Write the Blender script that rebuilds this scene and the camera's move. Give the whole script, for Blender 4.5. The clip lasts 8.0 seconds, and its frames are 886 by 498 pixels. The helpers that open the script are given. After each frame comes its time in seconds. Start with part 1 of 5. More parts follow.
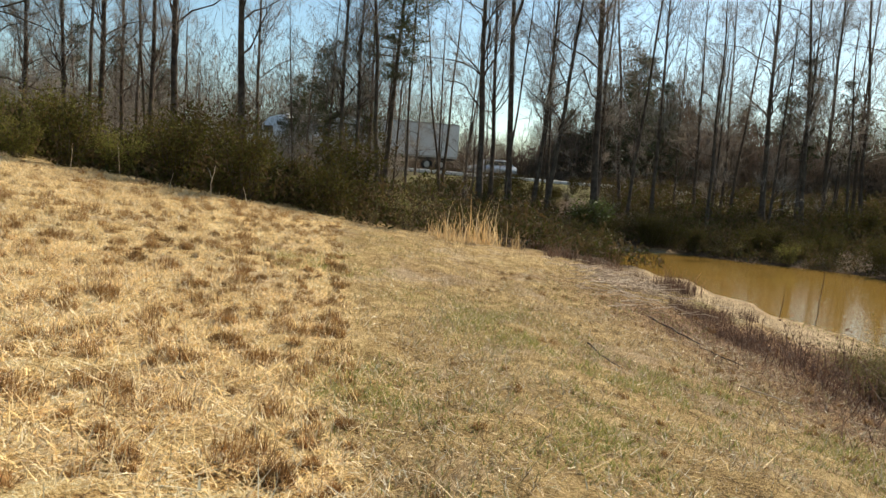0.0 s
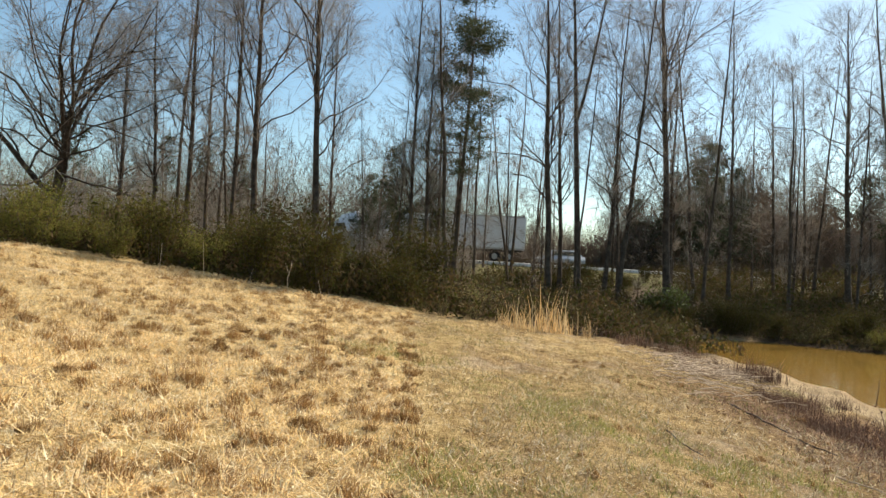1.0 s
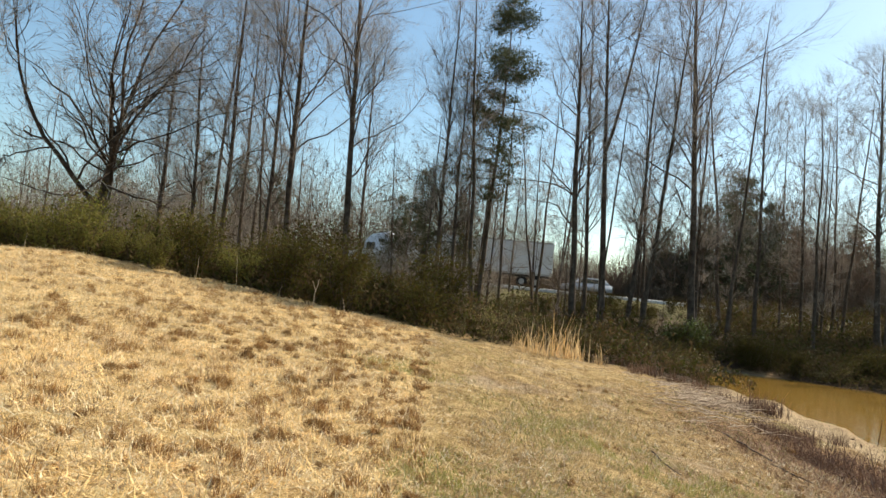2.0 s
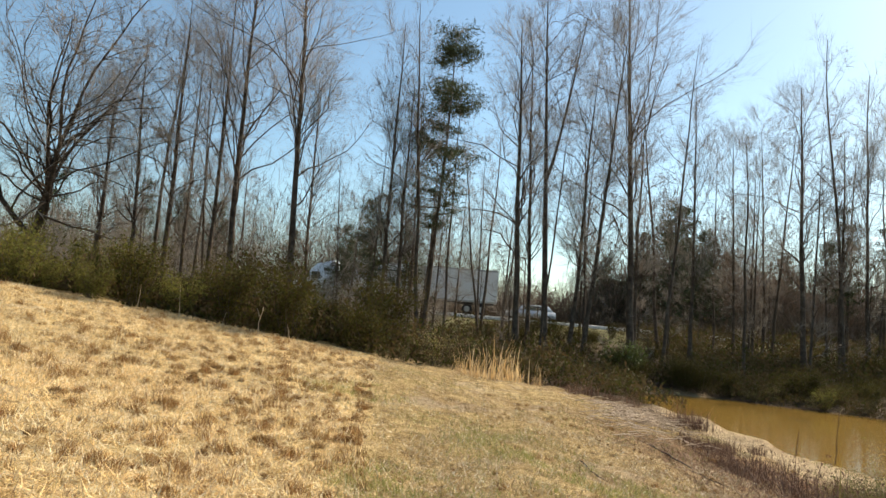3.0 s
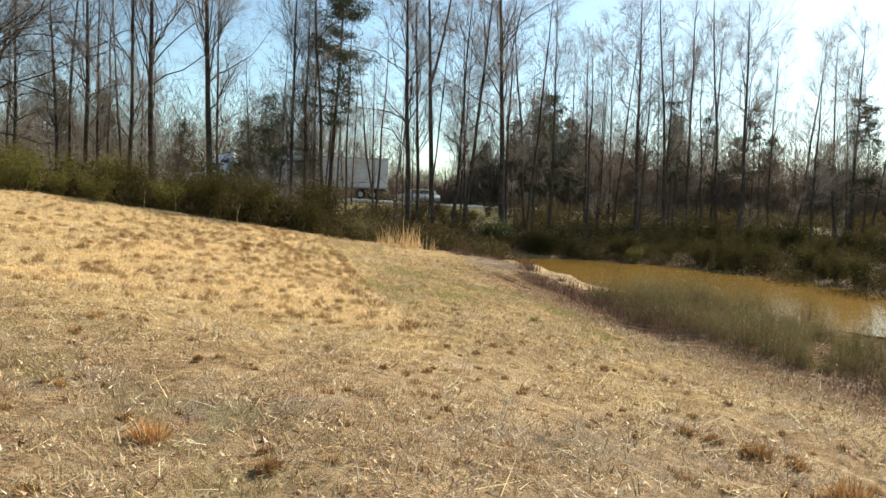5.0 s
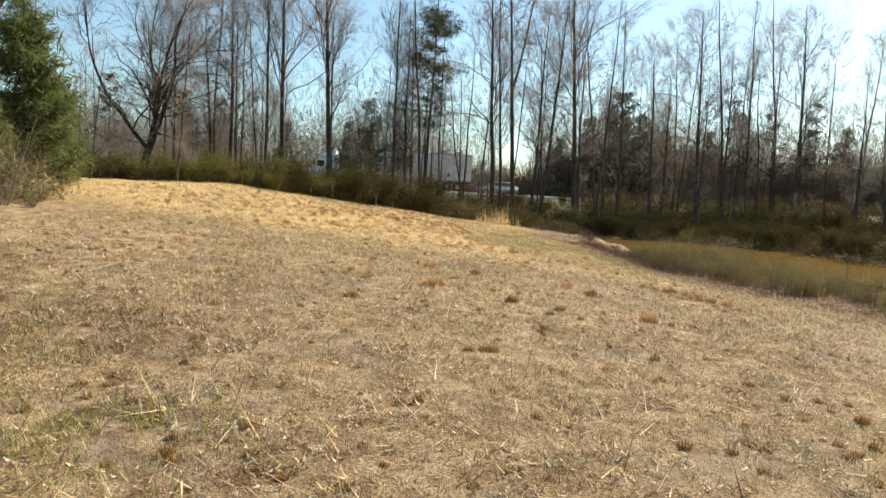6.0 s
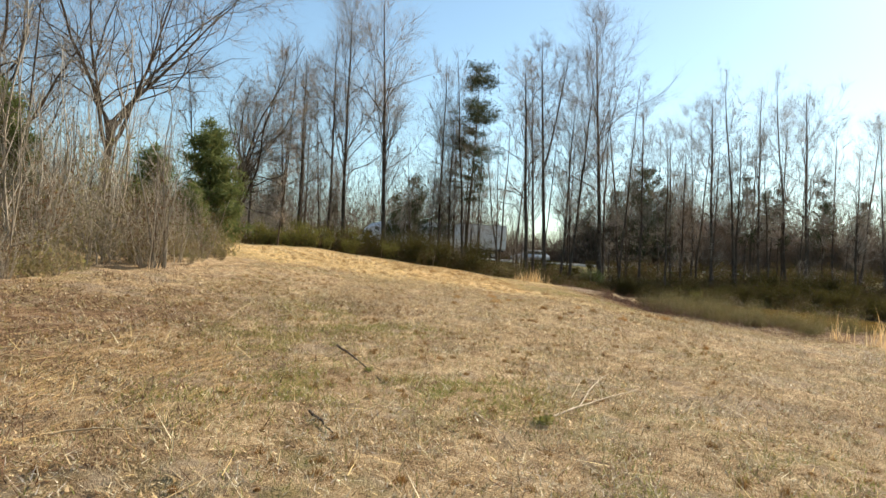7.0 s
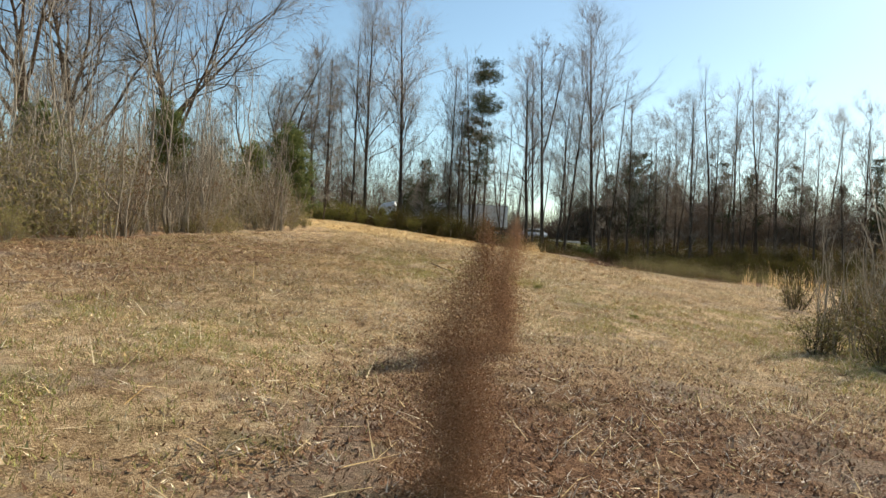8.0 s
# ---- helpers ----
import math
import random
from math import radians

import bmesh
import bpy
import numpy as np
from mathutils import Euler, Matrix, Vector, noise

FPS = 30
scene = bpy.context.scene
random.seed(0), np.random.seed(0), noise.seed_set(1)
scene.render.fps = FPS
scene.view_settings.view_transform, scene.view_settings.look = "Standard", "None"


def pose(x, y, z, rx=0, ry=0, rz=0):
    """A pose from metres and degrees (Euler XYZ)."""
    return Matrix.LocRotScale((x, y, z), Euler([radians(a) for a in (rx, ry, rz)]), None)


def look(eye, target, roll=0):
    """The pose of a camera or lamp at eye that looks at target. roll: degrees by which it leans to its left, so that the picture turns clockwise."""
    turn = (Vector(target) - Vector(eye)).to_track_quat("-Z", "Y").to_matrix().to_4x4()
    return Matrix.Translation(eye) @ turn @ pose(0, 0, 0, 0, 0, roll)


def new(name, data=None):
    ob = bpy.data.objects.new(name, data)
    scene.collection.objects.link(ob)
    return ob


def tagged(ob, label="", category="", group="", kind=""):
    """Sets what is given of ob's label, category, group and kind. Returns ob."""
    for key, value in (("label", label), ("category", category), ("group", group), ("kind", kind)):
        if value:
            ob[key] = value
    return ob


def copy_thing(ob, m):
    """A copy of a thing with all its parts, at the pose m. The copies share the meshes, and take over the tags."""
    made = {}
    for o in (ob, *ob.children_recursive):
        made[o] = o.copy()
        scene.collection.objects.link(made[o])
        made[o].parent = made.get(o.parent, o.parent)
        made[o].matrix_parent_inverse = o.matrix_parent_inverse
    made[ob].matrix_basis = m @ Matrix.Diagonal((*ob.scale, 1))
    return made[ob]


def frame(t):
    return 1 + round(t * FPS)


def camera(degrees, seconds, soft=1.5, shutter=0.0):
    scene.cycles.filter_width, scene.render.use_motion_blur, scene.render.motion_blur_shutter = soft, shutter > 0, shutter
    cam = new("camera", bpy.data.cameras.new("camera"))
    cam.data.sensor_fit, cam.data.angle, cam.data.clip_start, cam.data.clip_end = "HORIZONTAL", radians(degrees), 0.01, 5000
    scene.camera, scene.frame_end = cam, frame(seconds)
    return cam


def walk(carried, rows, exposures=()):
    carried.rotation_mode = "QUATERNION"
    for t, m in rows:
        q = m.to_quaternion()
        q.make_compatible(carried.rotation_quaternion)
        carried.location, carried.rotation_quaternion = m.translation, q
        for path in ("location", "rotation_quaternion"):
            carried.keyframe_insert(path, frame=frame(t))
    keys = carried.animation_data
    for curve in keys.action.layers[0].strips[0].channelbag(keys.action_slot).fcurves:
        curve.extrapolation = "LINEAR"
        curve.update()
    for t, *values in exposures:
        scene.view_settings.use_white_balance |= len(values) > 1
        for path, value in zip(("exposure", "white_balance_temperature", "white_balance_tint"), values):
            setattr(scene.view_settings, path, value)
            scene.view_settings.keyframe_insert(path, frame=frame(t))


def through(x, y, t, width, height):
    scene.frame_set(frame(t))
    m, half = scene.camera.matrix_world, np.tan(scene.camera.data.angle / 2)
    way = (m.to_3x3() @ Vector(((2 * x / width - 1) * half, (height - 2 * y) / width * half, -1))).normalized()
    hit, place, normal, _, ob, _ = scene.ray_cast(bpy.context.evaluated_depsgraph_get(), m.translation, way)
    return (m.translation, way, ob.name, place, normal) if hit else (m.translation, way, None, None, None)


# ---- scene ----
cam = camera(65, 8.0)
PATH = [
    (0, (0.583, 3.500, 0.803), (0.317, 5.471, 0.596), 4.40),
    (0.5, (0.655, 3.341, 0.780), (0.405, 5.325, 0.770), 0.80),
    (1, (0.595, 3.367, 0.750), (0.118, 5.309, 0.796), 3.00),
    (1.2, (0.630, 3.300, 0.775), (0.063, 5.217, 0.756), 5.00),
    (2.3, (1.023, 2.690, 0.794), (0.470, 4.607, 0.928), 5.40),
    (2.5, (1.026, 2.700, 0.801), (0.493, 4.623, 0.937), 5.30),
    (3, (1.149, 2.382, 0.714), (0.727, 4.327, 0.913), 4.70),
    (3.5, (0.677, 2.197, 0.774), (0.540, 4.189, 0.885), 5.10),
    (4, (0.670, 0.906, 0.746), (0.668, 2.906, 0.748), 1.80),
    (4.2, (0.617, 0.214, 0.717), (0.627, 2.214, 0.693), 2.70),
    (5.3, (1.450, -6.704, 0.870), (1.333, -4.712, 0.739), 2.20),
    (5.5, (1.453, -8.130, 0.816), (1.298, -6.139, 0.715), 2.00),
    (6, (1.303, -12.153, 0.559), (1.018, -10.179, 0.412), 2.60),
    (6.5, (1.347, -15.932, 0.237), (1.025, -13.967, 0.050), 2.20),
    (7, (1.658, -18.944, 0.143), (1.274, -16.982, 0.192), 2.90),
    (7.5, (2.133, -22.516, -0.062), (1.730, -20.557, -0.096), 6.50),
    (8, (2.143, -26.702, -0.476), (1.765, -24.738, -0.482), 3.20),
]
walk(cam, [(t, look(eye, target, roll)) for t, eye, target, roll in PATH],
     exposures=((0, 0.66), (1, 0.76), (2.5, 0.78), (4, 0.76), (5.5, 0.86), (7, 0.83), (8, 0.62)))


# ---- world, sun ----
SUN_AZ, SUN_EL = radians(38), radians(36)      # clockwise from +y, above the horizon
sun_way = Vector((math.sin(SUN_AZ) * math.cos(SUN_EL), math.cos(SUN_AZ) * math.cos(SUN_EL), math.sin(SUN_EL)))
world = bpy.data.worlds.new("sky")
scene.world = world
world.use_nodes = True
wn = world.node_tree.nodes
sky = wn.new("ShaderNodeTexSky")
sky.sky_type, sky.sun_disc = "NISHITA", False
sky.sun_elevation, sky.sun_rotation = SUN_EL, SUN_AZ
sky.air_density, sky.dust_density, sky.ozone_density = 1.0, 0.5, 1.1
wn["Background"].inputs["Strength"].default_value = 0.099
tint = wn.new("ShaderNodeMix")
tint.data_type, tint.blend_type = "RGBA", "MULTIPLY"
tint.inputs[0].default_value, tint.inputs[7].default_value = 1.0, (0.93, 1.03, 0.97, 1)
world.node_tree.links.new(sky.outputs["Color"], tint.inputs[6])
world.node_tree.links.new(tint.outputs[2], wn["Background"].inputs["Color"])
lamp = bpy.data.lights.new("sun", "SUN")
lamp.energy, lamp.angle, lamp.color = 5.0, radians(0.5), (1.0, 0.89, 0.73)
new("sun", lamp).matrix_world = look(sun_way * 200, (0, 0, 0))

# ---- materials ----
def material(name, rough=0.8, spec=0.3):
    m = bpy.data.materials.new(name)
    m.use_nodes = True
    b = m.node_tree.nodes["Principled BSDF"]
    b.inputs["Roughness"].default_value = rough
    b.inputs["Specular IOR Level"].default_value = spec
    return m, m.node_tree.nodes, m.node_tree.links, b


def ramp(nodes, stops):
    r = nodes.new("ShaderNodeValToRGB")
    el = r.color_ramp.elements
    while len(el) < len(stops):
        el.new(0.5)
    for e, (p, c) in zip(el, stops):
        e.position, e.color = p, (*c, 1)
    return r


def noise_node(nodes, links, coord, scale, detail=4.0, rough=0.6):
    n = nodes.new("ShaderNodeTexNoise")
    n.inputs["Scale"].default_value, n.inputs["Detail"].default_value, n.inputs["Roughness"].default_value = scale, detail, rough
    links.new(coord, n.inputs["Vector"])
    return n.outputs["Fac"]


def mix(nodes, links, fac, a, b, kind="MIX"):
    m = nodes.new("ShaderNodeMix")
    m.data_type, m.blend_type = "RGBA", kind
    for sock, v in ((m.inputs[0], fac), (m.inputs[6], a), (m.inputs[7], b)):
        if isinstance(v, (int, float)):
            sock.default_value = v
        elif isinstance(v, tuple):
            sock.default_value = (*v, 1)
        else:
            links.new(v, sock)
    return m.outputs[2]


def calc(nodes, links, op, a, b=0.0, c=None):
    m = nodes.new("ShaderNodeMath")
    m.operation = op
    for i, v in enumerate((a, b) if c is None else (a, b, c)):
        if isinstance(v, (int, float)):
            m.inputs[i].default_value = v
        else:
            links.new(v, m.inputs[i])
    return m.outputs[0]


def smooth(nodes, links, v, lo, hi):
    m = nodes.new("ShaderNodeMapRange")
    m.interpolation_type = "SMOOTHSTEP"
    m.inputs["From Min"].default_value, m.inputs["From Max"].default_value = lo, hi
    links.new(v, m.inputs["Value"])
    return m.outputs["Result"]


def bump(nodes, links, b, height, strength, dist):
    n = nodes.new("ShaderNodeBump")
    n.inputs["Strength"].default_value, n.inputs["Distance"].default_value = strength, dist
    links.new(height, n.inputs["Height"])
    links.new(n.outputs["Normal"], b.inputs["Normal"])


def grainy(name, stops, scale=6.0, fine=60.0, rough=0.85, spec=0.2, relief=0.3, dist=0.02, metal=0.0):
    """A surface whose colour runs through the stops with coarse and fine noise."""
    m, n, l, b = material(name, rough, spec)
    co = n.new("ShaderNodeTexCoord").outputs["Object"]
    a, f = noise_node(n, l, co, scale), noise_node(n, l, co, fine)
    v = calc(n, l, "ADD", calc(n, l, "MULTIPLY", a, 0.65), calc(n, l, "MULTIPLY", f, 0.35))
    r = ramp(n, stops)
    l.new(v, r.inputs["Fac"])
    l.new(r.outputs["Color"], b.inputs["Base Color"])
    b.inputs["Metallic"].default_value = metal
    if relief:
        bump(n, l, b, v, relief, dist)
    return m


def leafy(name, colours, through=0.25, rough=0.55, spec=0.1):
    """Leaves, blades or needles, each of its own shade, that let some light through."""
    m, n, l, b = material(name, rough, spec)
    rnd = n.new("ShaderNodeNewGeometry").outputs["Random Per Island"]
    stops = [(i / max(1, len(colours) - 1), c) for i, c in enumerate(colours)]
    r = ramp(n, stops)
    l.new(rnd, r.inputs["Fac"])
    ob = n.new("ShaderNodeObjectInfo").outputs["Random"]
    hsv = n.new("ShaderNodeHueSaturation")
    l.new(calc(n, l, "MULTIPLY_ADD", ob, 0.5, 0.75), hsv.inputs["Value"])
    l.new(r.outputs["Color"], hsv.inputs["Color"])
    l.new(hsv.outputs["Color"], b.inputs["Base Color"])
    if through:
        t = n.new("ShaderNodeBsdfTranslucent")
        l.new(hsv.outputs["Color"], t.inputs["Color"])
        s = n.new("ShaderNodeMixShader")
        s.inputs[0].default_value = through
        l.new(b.outputs[0], s.inputs[1])
        l.new(t.outputs[0], s.inputs[2])
        l.new(s.outputs[0], n["Material Output"].inputs["Surface"])
    return m


def ground_material():
    m, n, l, b = material("field_soil_and_thatch", 0.95, 0.1)
    co = n.new("ShaderNodeTexCoord").outputs["Object"]
    sep = n.new("ShaderNodeSeparateXYZ")
    l.new(co, sep.inputs[0])
    x, y, z = sep.outputs
    big, mid, fine = noise_node(n, l, co, 0.35), noise_node(n, l, co, 2.2, 5), noise_node(n, l, co, 60, 6, 0.75)
    stretch = n.new("ShaderNodeMapping")
    stretch.inputs["Scale"].default_value = (18, 60, 30)
    stretch.inputs["Rotation"].default_value = (0, 0, 0.5)
    l.new(co, stretch.inputs["Vector"])
    fibre = noise_node(n, l, stretch.outputs["Vector"], 1.0, 5, 0.7)
    clump = noise_node(n, l, co, 4.5, 6, 0.7)
    tex = calc(n, l, "ADD", calc(n, l, "MULTIPLY", fine, 0.46), calc(n, l, "MULTIPLY", fibre, 0.2))
    tex = calc(n, l, "ADD", tex, calc(n, l, "MULTIPLY", clump, 0.34))
    tex = calc(n, l, "MULTIPLY_ADD", calc(n, l, "SUBTRACT", tex, 0.5), 2.5, 0.5)
    gold = ramp(n, [(0.26, (0.11, 0.056, 0.027)), (0.42, (0.58, 0.355, 0.13)), (0.55, (0.90, 0.65, 0.29)), (0.72, (0.97, 0.84, 0.52))])
    dull = ramp(n, [(0.24, (0.08, 0.048, 0.025)), (0.43, (0.375, 0.240, 0.122)), (0.60, (0.66, 0.474, 0.266)), (0.80, (0.85, 0.71, 0.48))])
    litter = ramp(n, [(0.25, (0.028, 0.014, 0.009)), (0.43, (0.13, 0.064, 0.034)), (0.60, (0.29, 0.155, 0.082)), (0.80, (0.50, 0.33, 0.20))])
    meadow = ramp(n, [(0.25, (0.075, 0.046, 0.02)), (0.43, (0.38, 0.245, 0.095)), (0.60, (0.66, 0.47, 0.21)), (0.80, (0.88, 0.68, 0.37))])
    for r in (gold, dull, litter, meadow):
        l.new(tex, r.inputs["Fac"])
    wob = calc(n, l, "MULTIPLY_ADD", mid, 1.6, -0.8)
    # uncut golden stubble on the rise, greyer mown strip beside it
    edge = calc(n, l, "ADD", calc(n, l, "MULTIPLY_ADD", y, 0.314, x), calc(n, l, "MULTIPLY", wob, 0.55))
    is_gold = calc(n, l, "MULTIPLY", smooth(n, l, edge, 2.05, 1.75), smooth(n, l, calc(n, l, "ADD", y, calc(n, l, "MULTIPLY", wob, 3)), 2.0, 4.5))
    col = mix(n, l, smooth(n, l, calc(n, l, "ADD", y, wob), 0.0, 4.0), dull.outputs["Color"], meadow.outputs["Color"])
    col = mix(n, l, is_gold, col, gold.outputs["Color"])
    is_lit = calc(n, l, "MULTIPLY", smooth(n, l, calc(n, l, "ADD", y, calc(n, l, "MULTIPLY", wob, 5)), -18.0, -22.0), smooth(n, l, calc(n, l, "ADD", x, calc(n, l, "MULTIPLY", wob, 1.5)), -0.2, 1.2))
    col = mix(n, l, calc(n, l, "MULTIPLY", is_lit, 0.95), col, litter.outputs["Color"])
    is_brown = calc(n, l, "MULTIPLY", smooth(n, l, calc(n, l, "ADD", x, calc(n, l, "MULTIPLY", wob, 3)), -2.0, -4.5), calc(n, l, "MULTIPLY", smooth(n, l, y, -7.0, -10.0), smooth(n, l, y, -19.5, -17.0)))
    col = mix(n, l, calc(n, l, "MULTIPLY", is_brown, 0.75), col, litter.outputs["Color"])
    slope = calc(n, l, "ADD", calc(n, l, "MULTIPLY_ADD", y, 0.45, x), calc(n, l, "MULTIPLY", wob, 0.8))
    slope = calc(n, l, "MULTIPLY", smooth(n, l, slope, 6.4, 8.2), calc(n, l, "MULTIPLY", smooth(n, l, y, 0.0, 2.5), smooth(n, l, y, 15.0, 13.5)))
    col = mix(n, l, calc(n, l, "MULTIPLY", slope, 0.8), col, litter.outputs["Color"])
    bare = calc(n, l, "MULTIPLY", smooth(n, l, noise_node(n, l, co, 0.55, 6, 0.7), 0.50, 0.64), 0.5)
    col = mix(n, l, bare, col, litter.outputs["Color"])
    pale = calc(n, l, "MULTIPLY", smooth(n, l, noise_node(n, l, co, 1.1, 5, 0.65), 0.54, 0.70), calc(n, l, "MULTIPLY_ADD", is_lit, -0.5, 0.6))
    col = mix(n, l, pale, col, mix(n, l, tex, (0.46, 0.32, 0.18), (0.90, 0.75, 0.52)))
    worn = calc(n, l, "MULTIPLY", smooth(n, l, noise_node(n, l, co, 0.8, 6, 0.72), 0.53, 0.60), calc(n, l, "MULTIPLY", smooth(n, l, y, 5.0, 1.0), 0.55))
    col = mix(n, l, worn, col, mix(n, l, tex, (0.14, 0.10, 0.075), (0.52, 0.42, 0.31)))
    green = calc(n, l, "MULTIPLY", smooth(n, l, big, 0.52, 0.66), smooth(n, l, mid, 0.42, 0.6))
    green = calc(n, l, "MULTIPLY", green, calc(n, l, "MULTIPLY_ADD", is_gold, -0.5, 0.55))
    col = mix(n, l, green, col, mix(n, l, tex, (0.10, 0.10, 0.025), (0.42, 0.38, 0.15)))
    # sandy spit, damp mud by the water, leaf mould with bush shade coloured in under the woods
    u = calc(n, l, "ADD", calc(n, l, "MULTIPLY", calc(n, l, "SUBTRACT", x, 3.7), 0.52), calc(n, l, "MULTIPLY", calc(n, l, "SUBTRACT", y, 16.6), -0.855))
    w = calc(n, l, "ADD", calc(n, l, "MULTIPLY", calc(n, l, "SUBTRACT", x, 3.7), 0.855), calc(n, l, "MULTIPLY", calc(n, l, "SUBTRACT", y, 16.6), 0.52))
    oval = calc(n, l, "ADD", calc(n, l, "POWER", calc(n, l, "ABSOLUTE", calc(n, l, "MULTIPLY", u, 0.30)), 2.0), calc(n, l, "POWER", calc(n, l, "ABSOLUTE", calc(n, l, "MULTIPLY", w, 0.95)), 2.0))
    sand = smooth(n, l, calc(n, l, "MULTIPLY_ADD", wob, 0.4, oval), 1.3, 0.75)
    mud = smooth(n, l, calc(n, l, "MULTIPLY_ADD", mid, 0.25, z), -1.12, -1.32)
    mud = calc(n, l, "MULTIPLY", calc(n, l, "MULTIPLY", mud, smooth(n, l, y, 12.5, 14.5)), smooth(n, l, x, 6.5, 5.0))
    col = mix(n, l, calc(n, l, "MULTIPLY", mud, 0.85), col, mix(n, l, tex, (0.30, 0.19, 0.10), (0.78, 0.58, 0.36)))
    col = mix(n, l, calc(n, l, "MULTIPLY", sand, 0.95), col, mix(n, l, calc(n, l, "ADD", tex, calc(n, l, "MULTIPLY_ADD", noise_node(n, l, co, 3.0, 6, 0.75), 1.6, -0.8)), (0.24, 0.15, 0.075), (0.84, 0.64, 0.38)))
    # leaf mould, its colour deepened to carry the shade of bushes and trees
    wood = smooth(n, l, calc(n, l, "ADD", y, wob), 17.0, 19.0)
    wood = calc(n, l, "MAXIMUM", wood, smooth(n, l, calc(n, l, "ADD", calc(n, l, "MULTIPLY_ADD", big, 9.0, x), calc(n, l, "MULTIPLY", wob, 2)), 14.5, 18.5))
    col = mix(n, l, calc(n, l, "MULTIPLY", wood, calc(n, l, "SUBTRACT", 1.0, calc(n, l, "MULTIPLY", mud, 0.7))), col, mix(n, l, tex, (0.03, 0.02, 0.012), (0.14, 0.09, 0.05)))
    bank = calc(n, l, "MULTIPLY", smooth(n, l, calc(n, l, "ADD", z, calc(n, l, "MULTIPLY", wob, 0.25)), -0.35, 0.2), smooth(n, l, y, 40.0, 46.0))
    col = mix(n, l, calc(n, l, "MULTIPLY", bank, 0.9), col, mix(n, l, tex, (0.06, 0.055, 0.02), (0.26, 0.235, 0.10)))
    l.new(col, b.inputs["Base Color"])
    bump(n, l, b, tex, 0.9, 0.075)
    return m


STRAW = leafy("dry_straw", [(0.90, 0.65, 0.28), (0.96, 0.77, 0.41), (0.30, 0.16, 0.065), (0.98, 0.88, 0.60), (0.66, 0.42, 0.16)], 0.3, 0.6)
DULL = leafy("weathered_grass", [(0.60, 0.41, 0.20), (0.22, 0.128, 0.06), (0.82, 0.63, 0.37), (0.44, 0.31, 0.17), (0.28, 0.25, 0.10), (0.93, 0.81, 0.60)], 0.2, 0.7)
LITTER = leafy("fallen_leaves", [(0.165, 0.080, 0.043), (0.27, 0.148, 0.08), (0.09, 0.045, 0.028), (0.46, 0.315, 0.205)], 0.1, 0.8)
GREEN = leafy("green_grass", [(0.17, 0.185, 0.042), (0.30, 0.29, 0.085), (0.46, 0.39, 0.16)], 0.3, 0.6)
TUFT = leafy("rusty_bunch_grass", [(0.40, 0.215, 0.075), (0.20, 0.10, 0.04), (0.54, 0.32, 0.12), (0.11, 0.055, 0.024), (0.68, 0.46, 0.20)], 0.2, 0.7)
ORANGE = leafy("orange_bunch_grass", [(0.52, 0.29, 0.105), (0.34, 0.175, 0.06), (0.68, 0.45, 0.20), (0.19, 0.095, 0.04)], 0.2, 0.7)
BROOM = leafy("tan_broom_grass", [(0.76, 0.55, 0.28), (0.62, 0.40, 0.17), (0.84, 0.67, 0.40)], 0.35, 0.6)
PRIVET = leafy("evergreen_bush_leaves", [(0.034, 0.036, 0.006), (0.058, 0.056, 0.010), (0.090, 0.080, 0.016), (0.070, 0.044, 0.016), (0.036, 0.027, 0.009)], 0.35, 0.8)
OLIVE = leafy("olive_bush_leaves", [(0.15, 0.155, 0.032), (0.24, 0.22, 0.052), (0.105, 0.105, 0.022), (0.23, 0.165, 0.06)], 0.42, 0.8)
WEED = leafy("pond_weed_leaves", [(0.10, 0.105, 0.028), (0.18, 0.17, 0.05), (0.13, 0.08, 0.04), (0.30, 0.24, 0.11), (0.07, 0.05, 0.025)], 0.3, 0.55)
NEEDLE = leafy("pine_needles", [(0.022, 0.032, 0.012), (0.042, 0.055, 0.020), (0.065, 0.070, 0.028)], 0.1, 0.8)
PINE = leafy("pine_bough_needles", [(0.036, 0.046, 0.022), (0.066, 0.076, 0.036), (0.10, 0.10, 0.052)], 0.25, 0.8)
YOUNG = leafy("young_pine_needles", [(0.085, 0.11, 0.036), (0.145, 0.17, 0.056), (0.21, 0.215, 0.08)], 0.4, 0.8)
BARK = grainy("grey_brown_bark", [(0.30, (0.030, 0.021, 0.015)), (0.50, (0.085, 0.061, 0.043)), (0.70, (0.18, 0.137, 0.098))], 3.0, 35.0, 0.9, 0.15, 0.8, 0.04)
TWIG = leafy("bare_twigs", [(0.165, 0.135, 0.11), (0.27, 0.225, 0.18), (0.42, 0.36, 0.29)], 0.25, 0.85, 0.15)
PALE = leafy("pale_sapling_bark", [(0.22, 0.178, 0.13), (0.34, 0.28, 0.205), (0.52, 0.45, 0.35), (0.165, 0.13, 0.092)], 0.15, 0.85, 0.15)
STICK = grainy("weathered_stick", [(0.3, (0.26, 0.19, 0.13)), (0.5, (0.52, 0.41, 0.28)), (0.7, (0.74, 0.63, 0.47))], 8, 60, 0.85)
DARKSTICK = grainy("dark_bark_stick", [(0.3, (0.03, 0.02, 0.015)), (0.55, (0.11, 0.078, 0.058)), (0.75, (0.26, 0.21, 0.16))], 8, 60, 0.85)
SOIL = leafy("flying_soil", [(0.25, 0.13, 0.065), (0.36, 0.20, 0.105), (0.15, 0.072, 0.037), (0.54, 0.35, 0.20)], 0.1, 0.9, 0.1)


